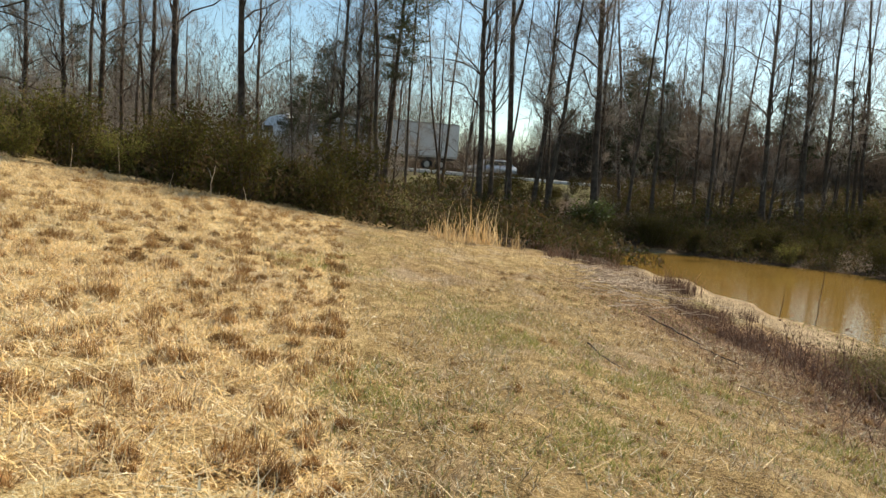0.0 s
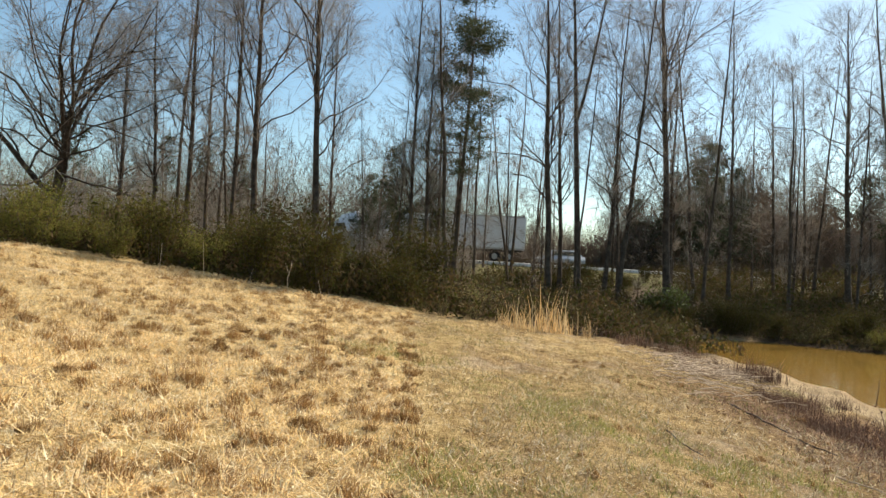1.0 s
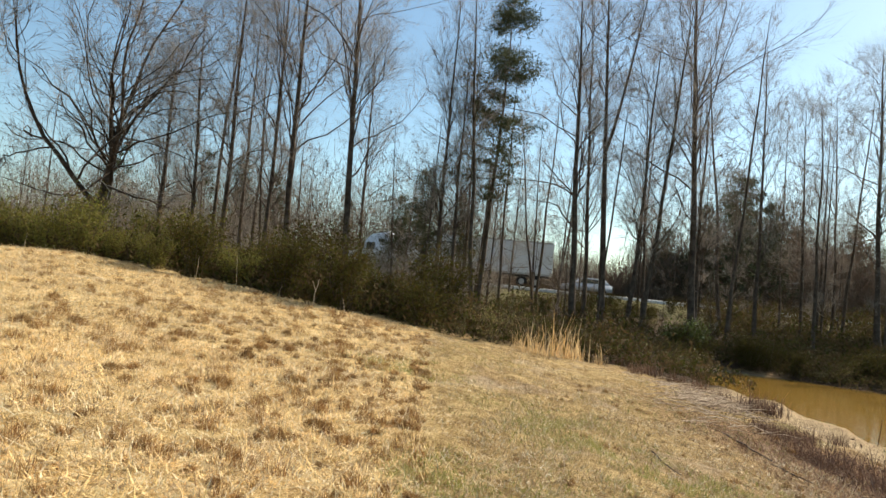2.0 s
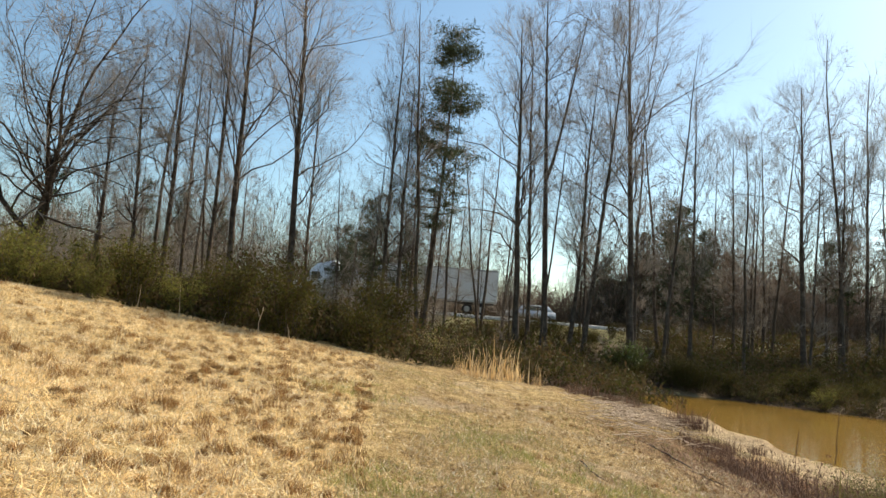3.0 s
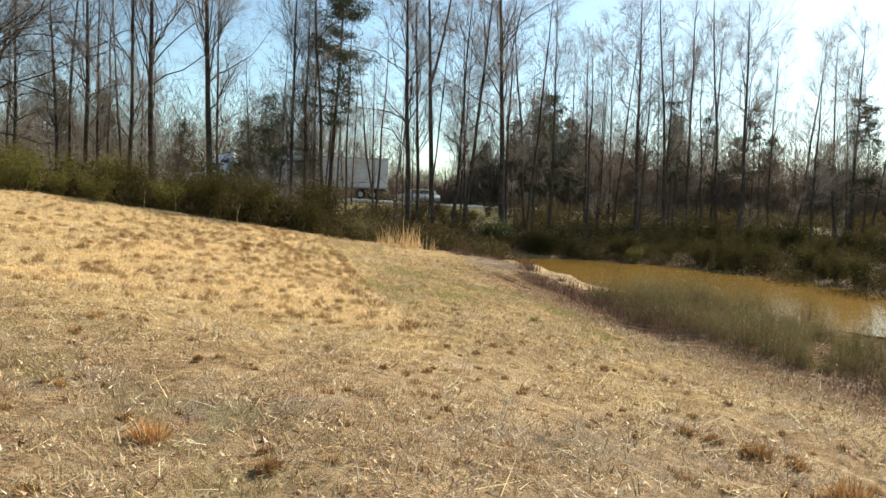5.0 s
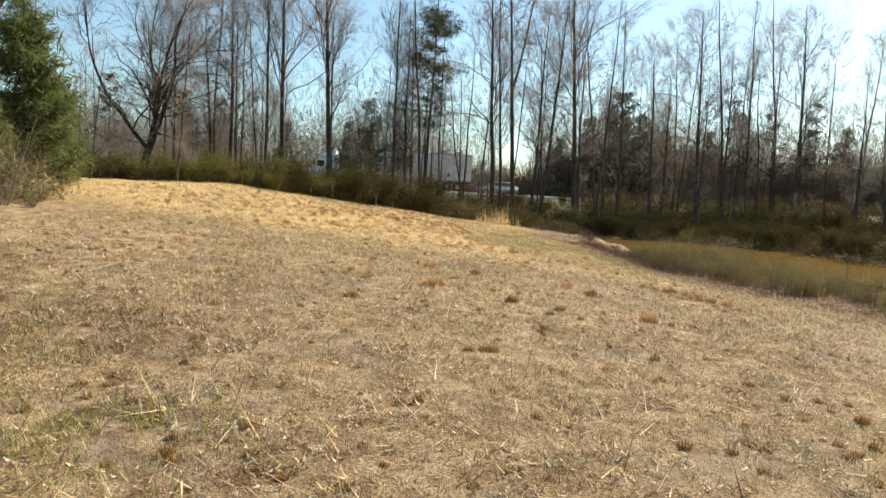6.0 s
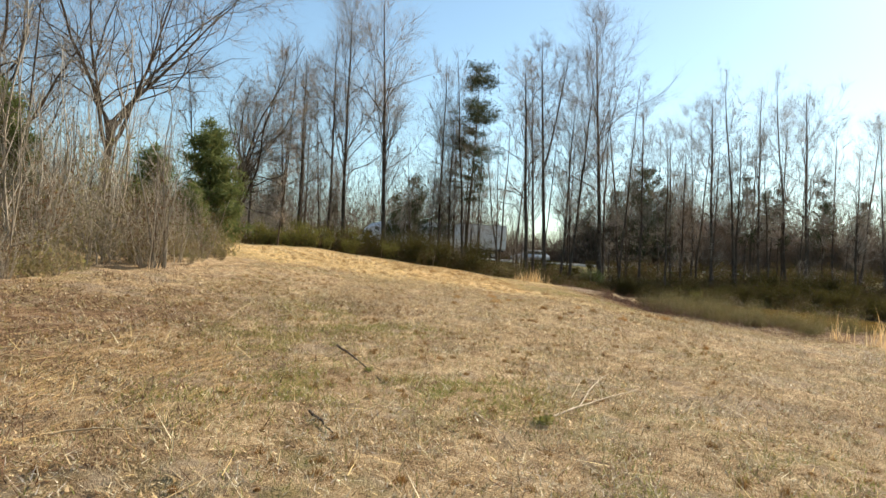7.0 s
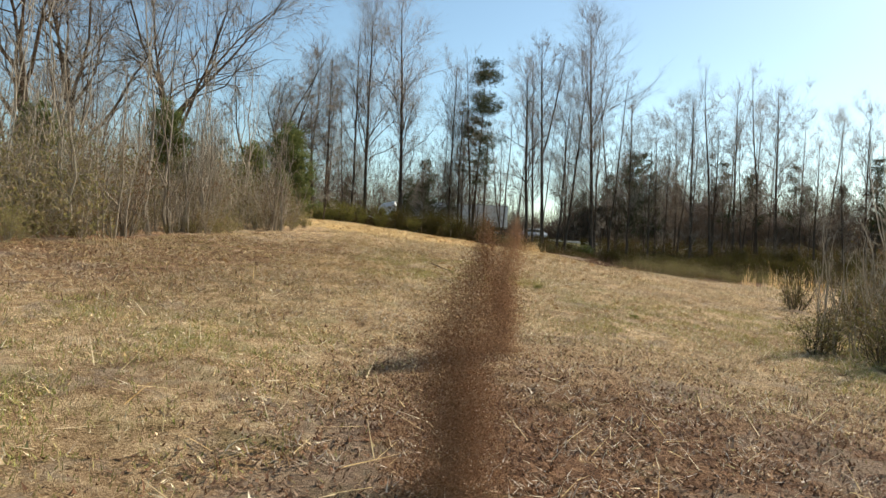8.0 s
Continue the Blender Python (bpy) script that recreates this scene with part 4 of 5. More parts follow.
rng = np.random.default_rng(26)
n = 60000
y = rng.uniform(-23.5, 2.5, n)
back = rng.random(n) ** 0.8 * 9
x = np.interp(y, (-24, -16, -9, -5, -1, 2.2), (-8.2, -7.9, -8.3, -7.9, -8.4, -9.4)) - 0.2 - back
top = (1.4 + 0.38 * back) * (0.75 + 0.35 * np.sin(y * 1.3) * np.sin(x * 1.1 + 2.0) + 0.2 * np.sin(y * 3.7))
v, q = leaf_quads(rng, np.stack([x, y, ground_z(x, y) + 0.1 + rng.uniform(0, 1, n) ** 0.8 * top], 1), 0.20, 0.022, 0.9)
tagged(new("thicket_twigs", mesh_of("thicket_twigs", v, quads=q, mat=leafy("thicket_twigs", [(0.29, 0.24, 0.165), (0.41, 0.345, 0.25), (0.20, 0.16, 0.11), (0.56, 0.49, 0.38)], 0.35, 0.85, 0.1))), "mist of thin brown twigs over the thicket", "brush", kind="stuff")
DEAD = leafy("dead_weeds", [(0.13, 0.075, 0.05), (0.20, 0.115, 0.075), (0.075, 0.042, 0.03), (0.32, 0.22, 0.15)], 0.2, 0.8)


kinds = [undergrowth(190 + i, w, h, 1300, 0.05) for i, (w, h) in enumerate(((2.4, 2.6), (2.0, 2.1), (1.8, 1.2)))]
spots = []
for k in range(90):
    y = rt.uniform(-23.5, 2.8)
    spots.append((thicket_edge(y) - 0.7 - rt.random() * 6.5, y, rt.uniform(0.7, 1.2)))
spots += [(rt.uniform(8.2, 13), rt.uniform(-15.0, -8), rt.uniform(0.55, 0.85)) for k in range(22)]
join_copies(kinds, spots, "thicket_leaves", "tangled olive and brown leafy growth filling the thicket", leafy("thicket_leaves", [(0.27, 0.245, 0.085), (0.34, 0.30, 0.12), (0.34, 0.245, 0.155), (0.21, 0.18, 0.07), (0.44, 0.36, 0.24)], 0.5, 0.8))


def reed_clump(seed, height, n, leaves, mat, label, name="weed_clump", spread=0.5, category="weeds", group="weeds on the pond's bank", width=0.006, lean=0.28):
    rng = np.random.default_rng(seed)
    p = rng.normal(0, spread * 0.5, (n, 3))
    p[:, 2] = -0.03
    v, t3, q4 = blades(rng, p, height * rng.uniform(0.35, 1.1, n), width, lean, 0.35)
    ob = thing(name, label, category, group)
    tagged(part_of("stalk_mass", mesh_of("stalk_mass", v, t3, q4, mat), ob), kind="stuff")
    if leaves:
        c = p[rng.integers(0, n, leaves)] + rng.normal(0, 0.07, (leaves, 3)) + np.stack([np.zeros(leaves), np.zeros(leaves), rng.uniform(0.05, 1.0, leaves) * height * rng.uniform(0.35, 1.1, leaves)], 1)
        v, q = leaf_quads(rng, c, 0.021, 0.4)
        part_of("foliage", mesh_of("foliage", v, quads=q, mat=mat), ob)
    return ob


weeds = [reed_clump(150 + i, h, 90, 2000, WEED, "waist-high tangle of green and brown weeds", spread=0.65) for i, h in enumerate((1.05, 1.25, 0.85))]
for k in range(190):
    u, w = rt.random(), rt.random() ** 1.3
    fx, fy = np.interp(u, (0, 0.35, 0.65, 1), (4.2, 4.5, 5.6, 8.2)), np.interp(u, (0, 0.35, 0.65, 1), (12.6, 10.0, 7.2, 2.2))
    put(weeds, k, float(fx) + w * 3.2, float(fy) + w * 2.2, rt.choice((0.45, 0.65, 0.8, 0.95, 1.15)) * float(np.interp(u, (0, 0.12, 0.3, 0.6, 1), (0.65, 0.85, 1.0, 0.85, 0.8))))
deadweed = [reed_clump(155 + i, h, 70, 260, DEAD, "brown dead weeds on the bank above the pond", spread=0.7, lean=0.55) for i, h in enumerate((0.6, 0.45))]
for k in range(170):
    u, w = rt.random() ** 1.5, rt.random() ** 1.4
    fx, fy = np.interp(u, (0, 0.2, 0.5, 0.75, 1), (2.6, 3.2, 4.1, 4.9, 7.6)), np.interp(u, (0, 0.2, 0.5, 0.75, 1), (14.2, 12.2, 9.6, 7.6, 2.6))
    put(deadweed, k, float(fx) + w * (0.3 + 1.3 * u), float(fy) + w * 0.7, rt.choice((0.35, 0.5, 0.7, 0.9, 1.1)) * np.interp(u, (0, 0.15, 0.35, 0.6, 1), (0.4, 0.6, 1.1, 1.0, 0.7)))
brooms = [reed_clump(160 + i, h, 55, 0, BROOM, "clump of tall tan broom grass", "broom_grass", 0.36, "grass", "tan grass clumps") for i, h in enumerate((1.0, 0.8))]
for k, (x, y, s) in enumerate(((-1.15, 16.9, 0.75), (-0.8, 17.1, 1.0), (-0.4, 17.2, 1.1), (-0.6, 17.4, 1.0), (0.15, 17.5, 0.7), (-1.4, 17.2, 0.6),
                              (8.6, 1.5, 0.9), (9.2, 0.2, 1.1), (8.9, -1.2, 1.0), (9.8, -2.4, 1.1), (9.0, -3.6, 1.0), (10.2, 2.6, 0.9), (9.9, -5.0, 1.0))):
    put(brooms, k, x, y, s)
for k in range(30):
    x = rt.uniform(6.9, 11.5)
    put(browns if rt.random() < 0.6 else (saplings if x > 7.6 else browns), rt.randrange(4), x, rt.uniform(-16.0, -9.0) + (x - 7) * 0.3, rt.uniform(0.95, 1.35))
for k, (x, y, s) in enumerate(((5.5, -16.1, 0.8), (5.9, -15.7, 1.0), (6.3, -16.3, 1.05), (6.6, -15.3, 1.1), (7.0, -15.9, 1.15), (7.4, -15.0, 1.15), (7.6, -16.2, 1.2))):
    put(browns, k, x, y, s)
    put(saplings, (0, 1)[k % 2], x + 0.3, y + 0.2, s * 0.5)
for k in range(30):
    put(browns if rt.random() < 0.6 else weeds, k, rt.uniform(10.2, 16), rt.uniform(-16, 2), rt.uniform(0.7, 1.1))
mound = reed_clump(165, 0.55, 130, 60, DEAD, "dark brown grass clump on the muddy shore", spread=0.35)
for k, (x, y, s) in enumerate(((2.95, 15.9, 0.95), (3.1, 15.7, 0.8), (2.75, 15.6, 0.6), (2.4, 16.3, 0.55), (2.1, 17.6, 0.7), (1.2, 18.2, 0.8), (0.6, 18.8, 0.7), (1.7, 18.0, 0.6), (0.9, 17.6, 0.55), (2.3, 20.5, 0.8), (2.6, 23.5, 0.9), (3.4, 14.3, 0.5), (3.9, 14.6, 0.45))):
    put([mound], 0, x, y, s)

# ---- grass on the field ----
def scatter(rng, n, x0, x1, y0, y1, keep=None):
    x, y = rng.uniform(x0, x1, n), rng.uniform(y0, y1, n)
    ok = shore_distance(x, y) > 0.7
    if keep is not None:
        ok &= keep(x, y, rng)
    return x[ok], y[ok]


def sward(name, seed, n, box, mat, length, width, flat, label, keep=None):
    """Loose cut stems and short blades lying on the ground: one triangle each."""
    rng = np.random.default_rng(seed)
    x, y = scatter(rng, n, *box, keep)
    m = len(x)
    z = ground_z(x, y)
    az = rng.uniform(0, 2 * np.pi, m)
    tilt = np.abs(rng.normal(flat, 0.3, m))
    ln = length * rng.uniform(0.35, 1.5, m)
    d = np.stack([np.cos(az) * np.cos(tilt), np.sin(az) * np.cos(tilt), np.sin(tilt)], 1) * ln[:, None]
    s = np.stack([-np.sin(az), np.cos(az), rng.uniform(-0.4, 0.4, m)], 1) * (width * rng.uniform(0.6, 1.5, m))[:, None]
    root = np.stack([x, y, z + rng.uniform(-0.005, 0.018, m)], 1)
    v = np.stack([root - s, root + s, root + d], 1).reshape(-1, 3)
    tagged(new(name, mesh_of(name, v, np.arange(3 * m).reshape(-1, 3), None, mat)), label, "grass", kind="stuff")


_LAT = np.random.default_rng(9).random((64, 64))


def lattice(x, y):
    """Smooth random field of unit cells."""
    i, j = np.floor(x).astype(int), np.floor(y).astype(int)
    u, v = x - i, y - j
    u, v = u * u * (3 - 2 * u), v * v * (3 - 2 * v)
    g = lambda a, b: _LAT[(i + a) % 64, (j + b) % 64]
    return (g(0, 0) * (1 - u) + g(1, 0) * u) * (1 - v) + (g(0, 1) * (1 - u) + g(1, 1) * u) * v


def clumpy(x, y, r):
    """Straw gathers in wisps and leaves bare gaps."""
    w = 0.55 * lattice(x * 2.3, y * 2.3) + 0.45 * lattice(x * 5.1 + 7, y * 5.1 + 3)
    return r.random(x.shape) < np.clip((w - 0.37) * 4.6, 0.03, 1)


def golden(x, y, r):
    return (x + 0.314 * y < 1.9 + r.normal(0, 0.16, x.shape)) & (y > 2.5 + r.normal(0, 0.8, x.shape)) & (y < 16.6)


def slope(x, y):
    """The brown litter above the weeds by the pond."""
    return np.clip((x + 0.45 * y - 6.4) / 1.8, 0, 1) * np.clip(y / 2.5, 0, 1) * np.clip((15 - y) / 1.5, 0, 1)


def on_sand(x, y):
    return ((0.52 * (x - 3.7) - 0.855 * (y - 16.6)) * 0.30) ** 2 + ((0.855 * (x - 3.7) + 0.52 * (y - 16.6)) * 0.95) ** 2 < 1.0


def patch(x, y):
    return 1.6 * lattice(x * 0.55 + 20, y * 0.55) + 0.8 * lattice(x * 1.9, y * 1.9 + 9) - 1.0


def mown(x, y, r):
    chopped = np.clip((-18.5 - y) / 3, 0, 0.85) * np.clip((x + 1.8) / 2, 0, 1)
    return ~golden(x, y, r) & (y < 16.8) & clumpy(x, y, r) & (r.random(x.shape) > chopped) & (r.random(x.shape) > 0.8 * slope(x, y)) & ~on_sand(x, y)


def off_litter(x, y, r):
    """Loose straw, but little of it where dead leaves cover the ground."""
    return clumpy(x, y, r) & (r.random(x.shape) > np.clip((-18.5 - y) / 3, 0, 0.8) * np.clip((x + 0.6) / 1.5, 0, 1))


PALESTRAW = leafy("pale_straw", [(0.93, 0.80, 0.52), (0.97, 0.88, 0.64), (0.88, 0.68, 0.36)], 0.3, 0.6)
sward("straw", 1, 230000, (-13, 1.5, 2, 17), STRAW, 0.12, 0.003, 0.25, "loose golden straw covering the stubble", lambda x, y, r: golden(x, y, r) & clumpy(x, y, r))
sward("long_straw", 8, 12000, (-13, 1.5, 2, 17), PALESTRAW, 0.26, 0.0032, 0.10, "long golden straws lying over the stubble", lambda x, y, r: golden(x, y, r) & clumpy(x * 0.5, y * 0.5, r))
sward("near_straw", 17, 110000, (-5, 2, 4, 10), STRAW, 0.10, 0.003, 0.25, "thick golden straw on the rise", lambda x, y, r: golden(x, y, r) & (r.random(x.shape) < np.clip(1.3 * lattice(x * 3.3 + 5, y * 3.3) - 0.1, 0.1, 1)))
sward("stubble", 2, 60000, (-13, 1.5, 2, 17), STRAW, 0.07, 0.003, 1.1, "short upright golden stubble", golden)
sward("cut_grass", 3, 300000, (-8, 9.5, -26, 17), DULL, 0.11, 0.0034, 0.25, "loose dull tan cut grass over the mown ground", mown)
sward("meadow_straw", 13, 26000, (-3, 8, 0, 17), STRAW, 0.08, 0.003, 0.3, "thin yellow straw over the mown strip", lambda x, y, r: mown(x, y, r) & (y > r.uniform(-1, 4, x.shape)))
sward("strip_grass", 18, 90000, (-0.5, 6, 3.5, 12), DULL, 0.08, 0.003, 0.4, "tan grass cuttings on the mown strip", lambda x, y, r: ~golden(x, y, r) & ~on_sand(x, y) & (r.random(x.shape) < np.clip(1.4 * lattice(x * 2.7, y * 2.7 + 4) - 0.15, 0.05, 1)))
sward("track_grass", 19, 190000, (-4, 6, -22, 1), DULL, 0.08, 0.0032, 0.55, "tan grass cuttings along the mown track", lambda x, y, r: (r.random(x.shape) < np.clip(1.4 * lattice(x * 2.7 + 9, y * 2.7) - 0.2, 0.03, 1)) & (r.random(x.shape) > np.clip((-18.5 - y) / 3, 0, 0.85) * np.clip((x + 1.8) / 2, 0, 1)))
sward("short_grass", 4, 90000, (-8, 9.5, -26, 17), DULL, 0.06, 0.003, 0.9, "short upright dead grass", mown)
sward("bright_straw", 5, 30000, (-8, 9, -26, 4), STRAW, 0.17, 0.0036, 0.12, "scattered pale straw over the mown ground", off_litter)
sward("long_stems", 9, 8000, (-8, 9, -26, 8), STRAW, 0.34, 0.0036, 0.07, "long pale stems lying on the mown ground")
sward("green_grass", 6, 150000, (-8, 9, -26, 16), GREEN, 0.06, 0.003, 0.8, "patches of short green grass", lambda x, y, r: (patch(x, y) > 0.4 + r.normal(0, 0.15, x.shape)) & ~golden(x, y, r))
GREENS = ((0.7, 9.8, 0.5), (2.1, 9.6, 0.4), (2.7, 9.0, 0.45), (3.2, 8.2, 0.35), (2.3, 8.4, 0.3), (-2.1, 11.7, 0.5), (-0.3, 7.7, 0.4), (1.3, 8.9, 0.5), (1.0, 7.6, 0.4), (0.0, 10.6, 0.5), (3.4, 6.4, 0.35), (0.6, 6.2, 0.3),
          (-1, -8.6, 0.6), (0.3, -12.2, 0.5), (-1.8, -9, 0.5), (2.7, -14, 0.6), (5, -12.6, 0.9), (2.8, -16.6, 0.7), (5.9, -16.3, 0.9), (-1, -20.8, 0.7), (-0.7, -23.4, 0.6), (4.3, -15, 0.8), (6.5, -15, 1.0), (7, -13, 1.0), (6.2, -18.2, 0.9), (7.2, -17, 0.9), (-2.2, -22.6, 0.7), (-3.2, -20.2, 0.6), (-2.6, -7.6, 0.6), (-1.6, -11.2, 0.6), (-0.8, -12.6, 0.5), (0.9, -12.0, 0.45), (-2.4, -10.2, 0.6), (-1.4, -13.4, 0.5))
rng = np.random.default_rng(52)
P = np.concatenate([rng.normal(0, r * 0.9, (int(6000 * r), 2)) + (gx, gy) for gx, gy, r in GREENS])
P = P[clumpy(P[:, 0], P[:, 1], rng)]
v, t3 = spikes(rng, np.column_stack([P, ground_z(P[:, 0], P[:, 1])]), np.full(len(P), 0.055), 0.0045, 0.7)
tagged(new("green_patches", mesh_of("green_patches", v, t3, None, GREEN)), "soft green patches of low grass in the mown field", "grass", kind="stuff")
BLEACHED = leafy("bleached_grass", [(0.68, 0.56, 0.42), (0.82, 0.72, 0.57), (0.50, 0.40, 0.30)], 0.2, 0.7)
sward("brown_patches", 15, 130000, (-8, 8, -22, 4.5), LITTER, 0.08, 0.0038, 0.3, "matted brown patches in the mown field", lambda x, y, r: (lattice(x * 0.45 + 3, y * 0.6 + 31) + 0.5 * lattice(x * 1.6, y * 1.9 + 12) > 0.92 + r.normal(0, 0.12, x.shape)) & clumpy(x, y, r))
sward("bleached_patches", 16, 170000, (-8, 8, -25, 5), BLEACHED, 0.08, 0.0035, 0.3, "bleached pale patches of cut grass", lambda x, y, r: (lattice(x * 0.6 + 41, y * 0.7 + 5) + 0.5 * lattice(x * 2.1 + 8, y * 2.0) > 0.95 + r.normal(0, 0.12, x.shape)) & clumpy(x, y, r))
sward("leaf_litter", 7, 150000, (-3, 9, -27, -16), LITTER, 0.045, 0.009, 0.4, "brown leaf litter and chopped weeds on the ground", lambda x, y, r: (r.random(x.shape) < np.clip((-17.5 - y) / 5, 0, 0.8) * np.clip((x + 0.6) / 1.8, 0, 1)))
sward("brown_stems", 22, 26000, (-8, 7, -25, 3), LITTER, 0.20, 0.0034, 0.10, "long brown stems lying over the mown ground", clumpy)
sward("brown_thatch", 10, 40000, (-8, -1, -20, -6), LITTER, 0.16, 0.004, 0.15, "flattened brown thatch beside the thicket", clumpy)


sward("slope_litter", 14, 90000, (1, 9.5, 0, 13), LITTER, 0.10, 0.0045, 0.3, "dead brown weeds and litter on the slope above the pond", lambda x, y, r: r.random(x.shape) < slope(x, y))
sward("stubble_bits", 21, 55000, (-4, 6, -24, 3), PALESTRAW, 0.045, 0.0028, 0.9, "pale upright stubs of cut stems", lambda x, y, r: clumpy(x * 0.7, y * 0.7, r) & (r.random(x.shape) > np.clip((-18.5 - y) / 4, 0, 0.6)))
sward("pale_flecks", 20, 28000, (-3, 7, -24, 12), PALESTRAW, 0.05, 0.0042, 0.25, "pale flecks of chopped straw on the mown ground", off_litter)
sward("chaff", 11, 90000, (-8, 9, -26, 4), DULL, 0.045, 0.009, 0.35, "flakes of chopped dry leaf and stem", off_litter)
sward("golden_chaff", 12, 30000, (-12, 1.5, 2, 17), STRAW, 0.05, 0.008, 0.35, "flakes of chopped golden straw", golden)
# stems that the mower laid over in one direction
rng = np.random.default_rng(51)
n = 420
x, y = rng.normal(-2.5, 0.75, n), rng.normal(-13.2, 1.3, n)
az = rng.normal(1.62, 0.18, n)
d = np.stack([np.cos(az), np.sin(az), rng.uniform(-0.01, 0.06, n)], 1) * rng.uniform(0.3, 1.0, (n, 1))
P = np.stack([np.stack([x, y, ground_z(x, y) + rng.uniform(0.0, 0.05, n)], 1) + d * k for k in (0, 0.5, 1.0)], 1)
P[:, 1:, 2] = np.maximum(P[:, 1:, 2], ground_z(P[:, 1:, 0], P[:, 1:, 1]) + 0.005)
v, q = tubes(P, np.tile([0.0032, 0.0028, 0.0016], (n, 1)), 3)
tagged(new("laid_stems", mesh_of("laid_stems", v, quads=q, mat=leafy("laid_stems", [(0.48, 0.32, 0.14), (0.34, 0.20, 0.085), (0.66, 0.48, 0.24)], 0.1, 0.7))), "long dry stems all laid over one way by the mower", "straw", kind="stuff")


def tuft(seed, n, h, w, label, mat):
    rng = np.random.default_rng(seed)
    a, r = rng.uniform(0, 6.28, n), np.sqrt(rng.uniform(0, 1, n)) * w
    roots = np.stack([np.cos(a) * r, np.sin(a) * r, np.full(n, -0.02)], 1)
    v, t3, q4 = blades(rng, roots, h * (1.12 - 0.62 * (r / w) ** 2), 0.0032, 0.5, 0.35)
    return tagged(new("grass_tuft", mesh_of("grass_tuft", v, t3, q4, mat)), label, "grass tuft", "bunch grass tufts")


SHAPES = ((420, 0.115, 0.085), (330, 0.105, 0.07), (520, 0.12, 0.10), (240, 0.09, 0.055))
tufts = [tuft(200 + i, n, h, w, "rusty brown tuft of mown bunch grass in the straw", TUFT) for i, (n, h, w) in enumerate(SHAPES)]
orange = [tuft(210 + i, n, h * 0.9, w, "bright orange tuft of dry bunch grass on the mown field", ORANGE) for i, (n, h, w) in enumerate(SHAPES[:2])]
spots = []
rs = random.Random(11)
while len(spots) < 215:
    x, y = rs.uniform(-9, 0.6), rs.uniform(4.4, 15.6)
    near = 1.95 - 0.314 * y - x
    if near > 0 and rs.random() < math.exp(-near * 0.35) * (1.0 if y > 5 else 0.8) and y < 12.5:
        spots.append((x, y, rs.choice((0.6, 0.75, 0.85, 1.0, 1.2)) * rs.uniform(0.85, 1.15)))
# scattered ones on the mown ground
spots += [(2.05, -1.54, 1.2), (3.18, 1.27, 1.0), (3.39, 1.19, 0.9), (3.62, 0.89, 1.1), (3.85, 0.7, 1.0), (3.93, 0.11, 1.3), (4.11, -0.02, 1.2), (4.35, -0.14, 1.0), (4.34, -0.95, 1.1), (2.65, -3.3, 0.95),
          (1.54, -3.66, 0.9), (0.94, -3.51, 0.7), (0.03, -2.01, 0.9), (-0.2, -2.75, 1.0), (-1.15, -2.53, 0.9), (-0.95, -4.1, 0.75), (-2.39, 2.21, 1.0), (1.69, -1.05, 0.8), (0.23, -0.76, 0.9), (-0.59, -0.49, 1.0)]
spots[215:] = [(x, y, s * 1.1) for x, y, s in spots[215:]]
while len(spots) < 295:
    spots.append((rs.uniform(-7, 6), rs.uniform(-8, 4), rs.uniform(0.3, 0.7)))
for k, (x, y, s) in enumerate(spots):
    m = stand(None, x, y, rs.uniform(0, 6.28), s)
    if k in (215, 216):
        orange[k - 215].matrix_basis = m
    elif 215 <= k < 235 or (k >= 235 and k % 3 == 0):
        copy_thing(orange[k % 2], m)
    elif k < 4:
        tufts[k].matrix_basis = m
    else:
        copy_thing(tufts[k % 4], m)


# the many smaller and farther ones
rng = np.random.default_rng(61)
x, y = rng.uniform(-12, 1, 5200), rng.uniform(3.4, 16.4, 5200)
near = 1.95 - 0.314 * y - x
ok = (near > 0) & (rng.random(5200) < np.exp(-near * 0.16) * np.clip((y - 2) / 5, 0.4, 1) * 0.55)
x, y = x[ok], y[ok]
x, y = np.concatenate([x, rng.uniform(-6, 5, 1000), rng.uniform(0, 4.5, 200)]), np.concatenate([y, rng.uniform(-16, 4, 1000), rng.uniform(3, 14, 200)])
k = 90
a, r, s = rng.uniform(0, 6.28, (len(x), k)), np.sqrt(rng.uniform(0, 1, (len(x), k))), rng.uniform(0.035, 0.105, (len(x), 1)) * np.where((y < 3) | (x + 0.314 * y > 1.95), 0.55, 1)[:, None]
px, py = (x[:, None] + np.cos(a) * r * s).ravel(), (y[:, None] + np.sin(a) * r * s).ravel()
v, t3 = spikes(rng, np.stack([px, py, ground_z(px, py) - 0.01], 1), (s * (1.25 - 0.7 * r ** 2) * 1.15).ravel(), 0.0036, 0.35)
tagged(new("small_tufts", mesh_of("small_tufts", v, t3, None, TUFT)), "many small rusty bunch grass tufts in the straw", "grass", kind="stuff")


def stalk(name, points, radius, mat, label, category, branches=()):
    """A bent stick through the given points, with side branches in the same mesh."""
    pieces = []
    for pts, r in ((points, radius), *[(b, radius * 0.65) for b in branches]):
        P = np.array(pts, float)
        k = np.linspace(0, len(P) - 1, 9)
        i = np.clip(k.astype(int), 0, len(P) - 2)
        P = P[i] * (1 - (k - i))[:, None] + P[i + 1] * (k - i)[:, None]
        P[1:-1] += np.random.default_rng(len(name) + int(abs(P[0, 0]) * 100)).normal(0, radius * 0.5, P[1:-1].shape)
        pieces.append(tubes(P[None], (r * np.linspace(1, 0.45, 9))[None], 6))
    v, q = joined(pieces)
    return tagged(new(name, mesh_of(name, v, quads=q, mat=mat, shade=True)), label, category)


def on(x, y, up=0.015):
    return (x, y, gz(x, y) + up)


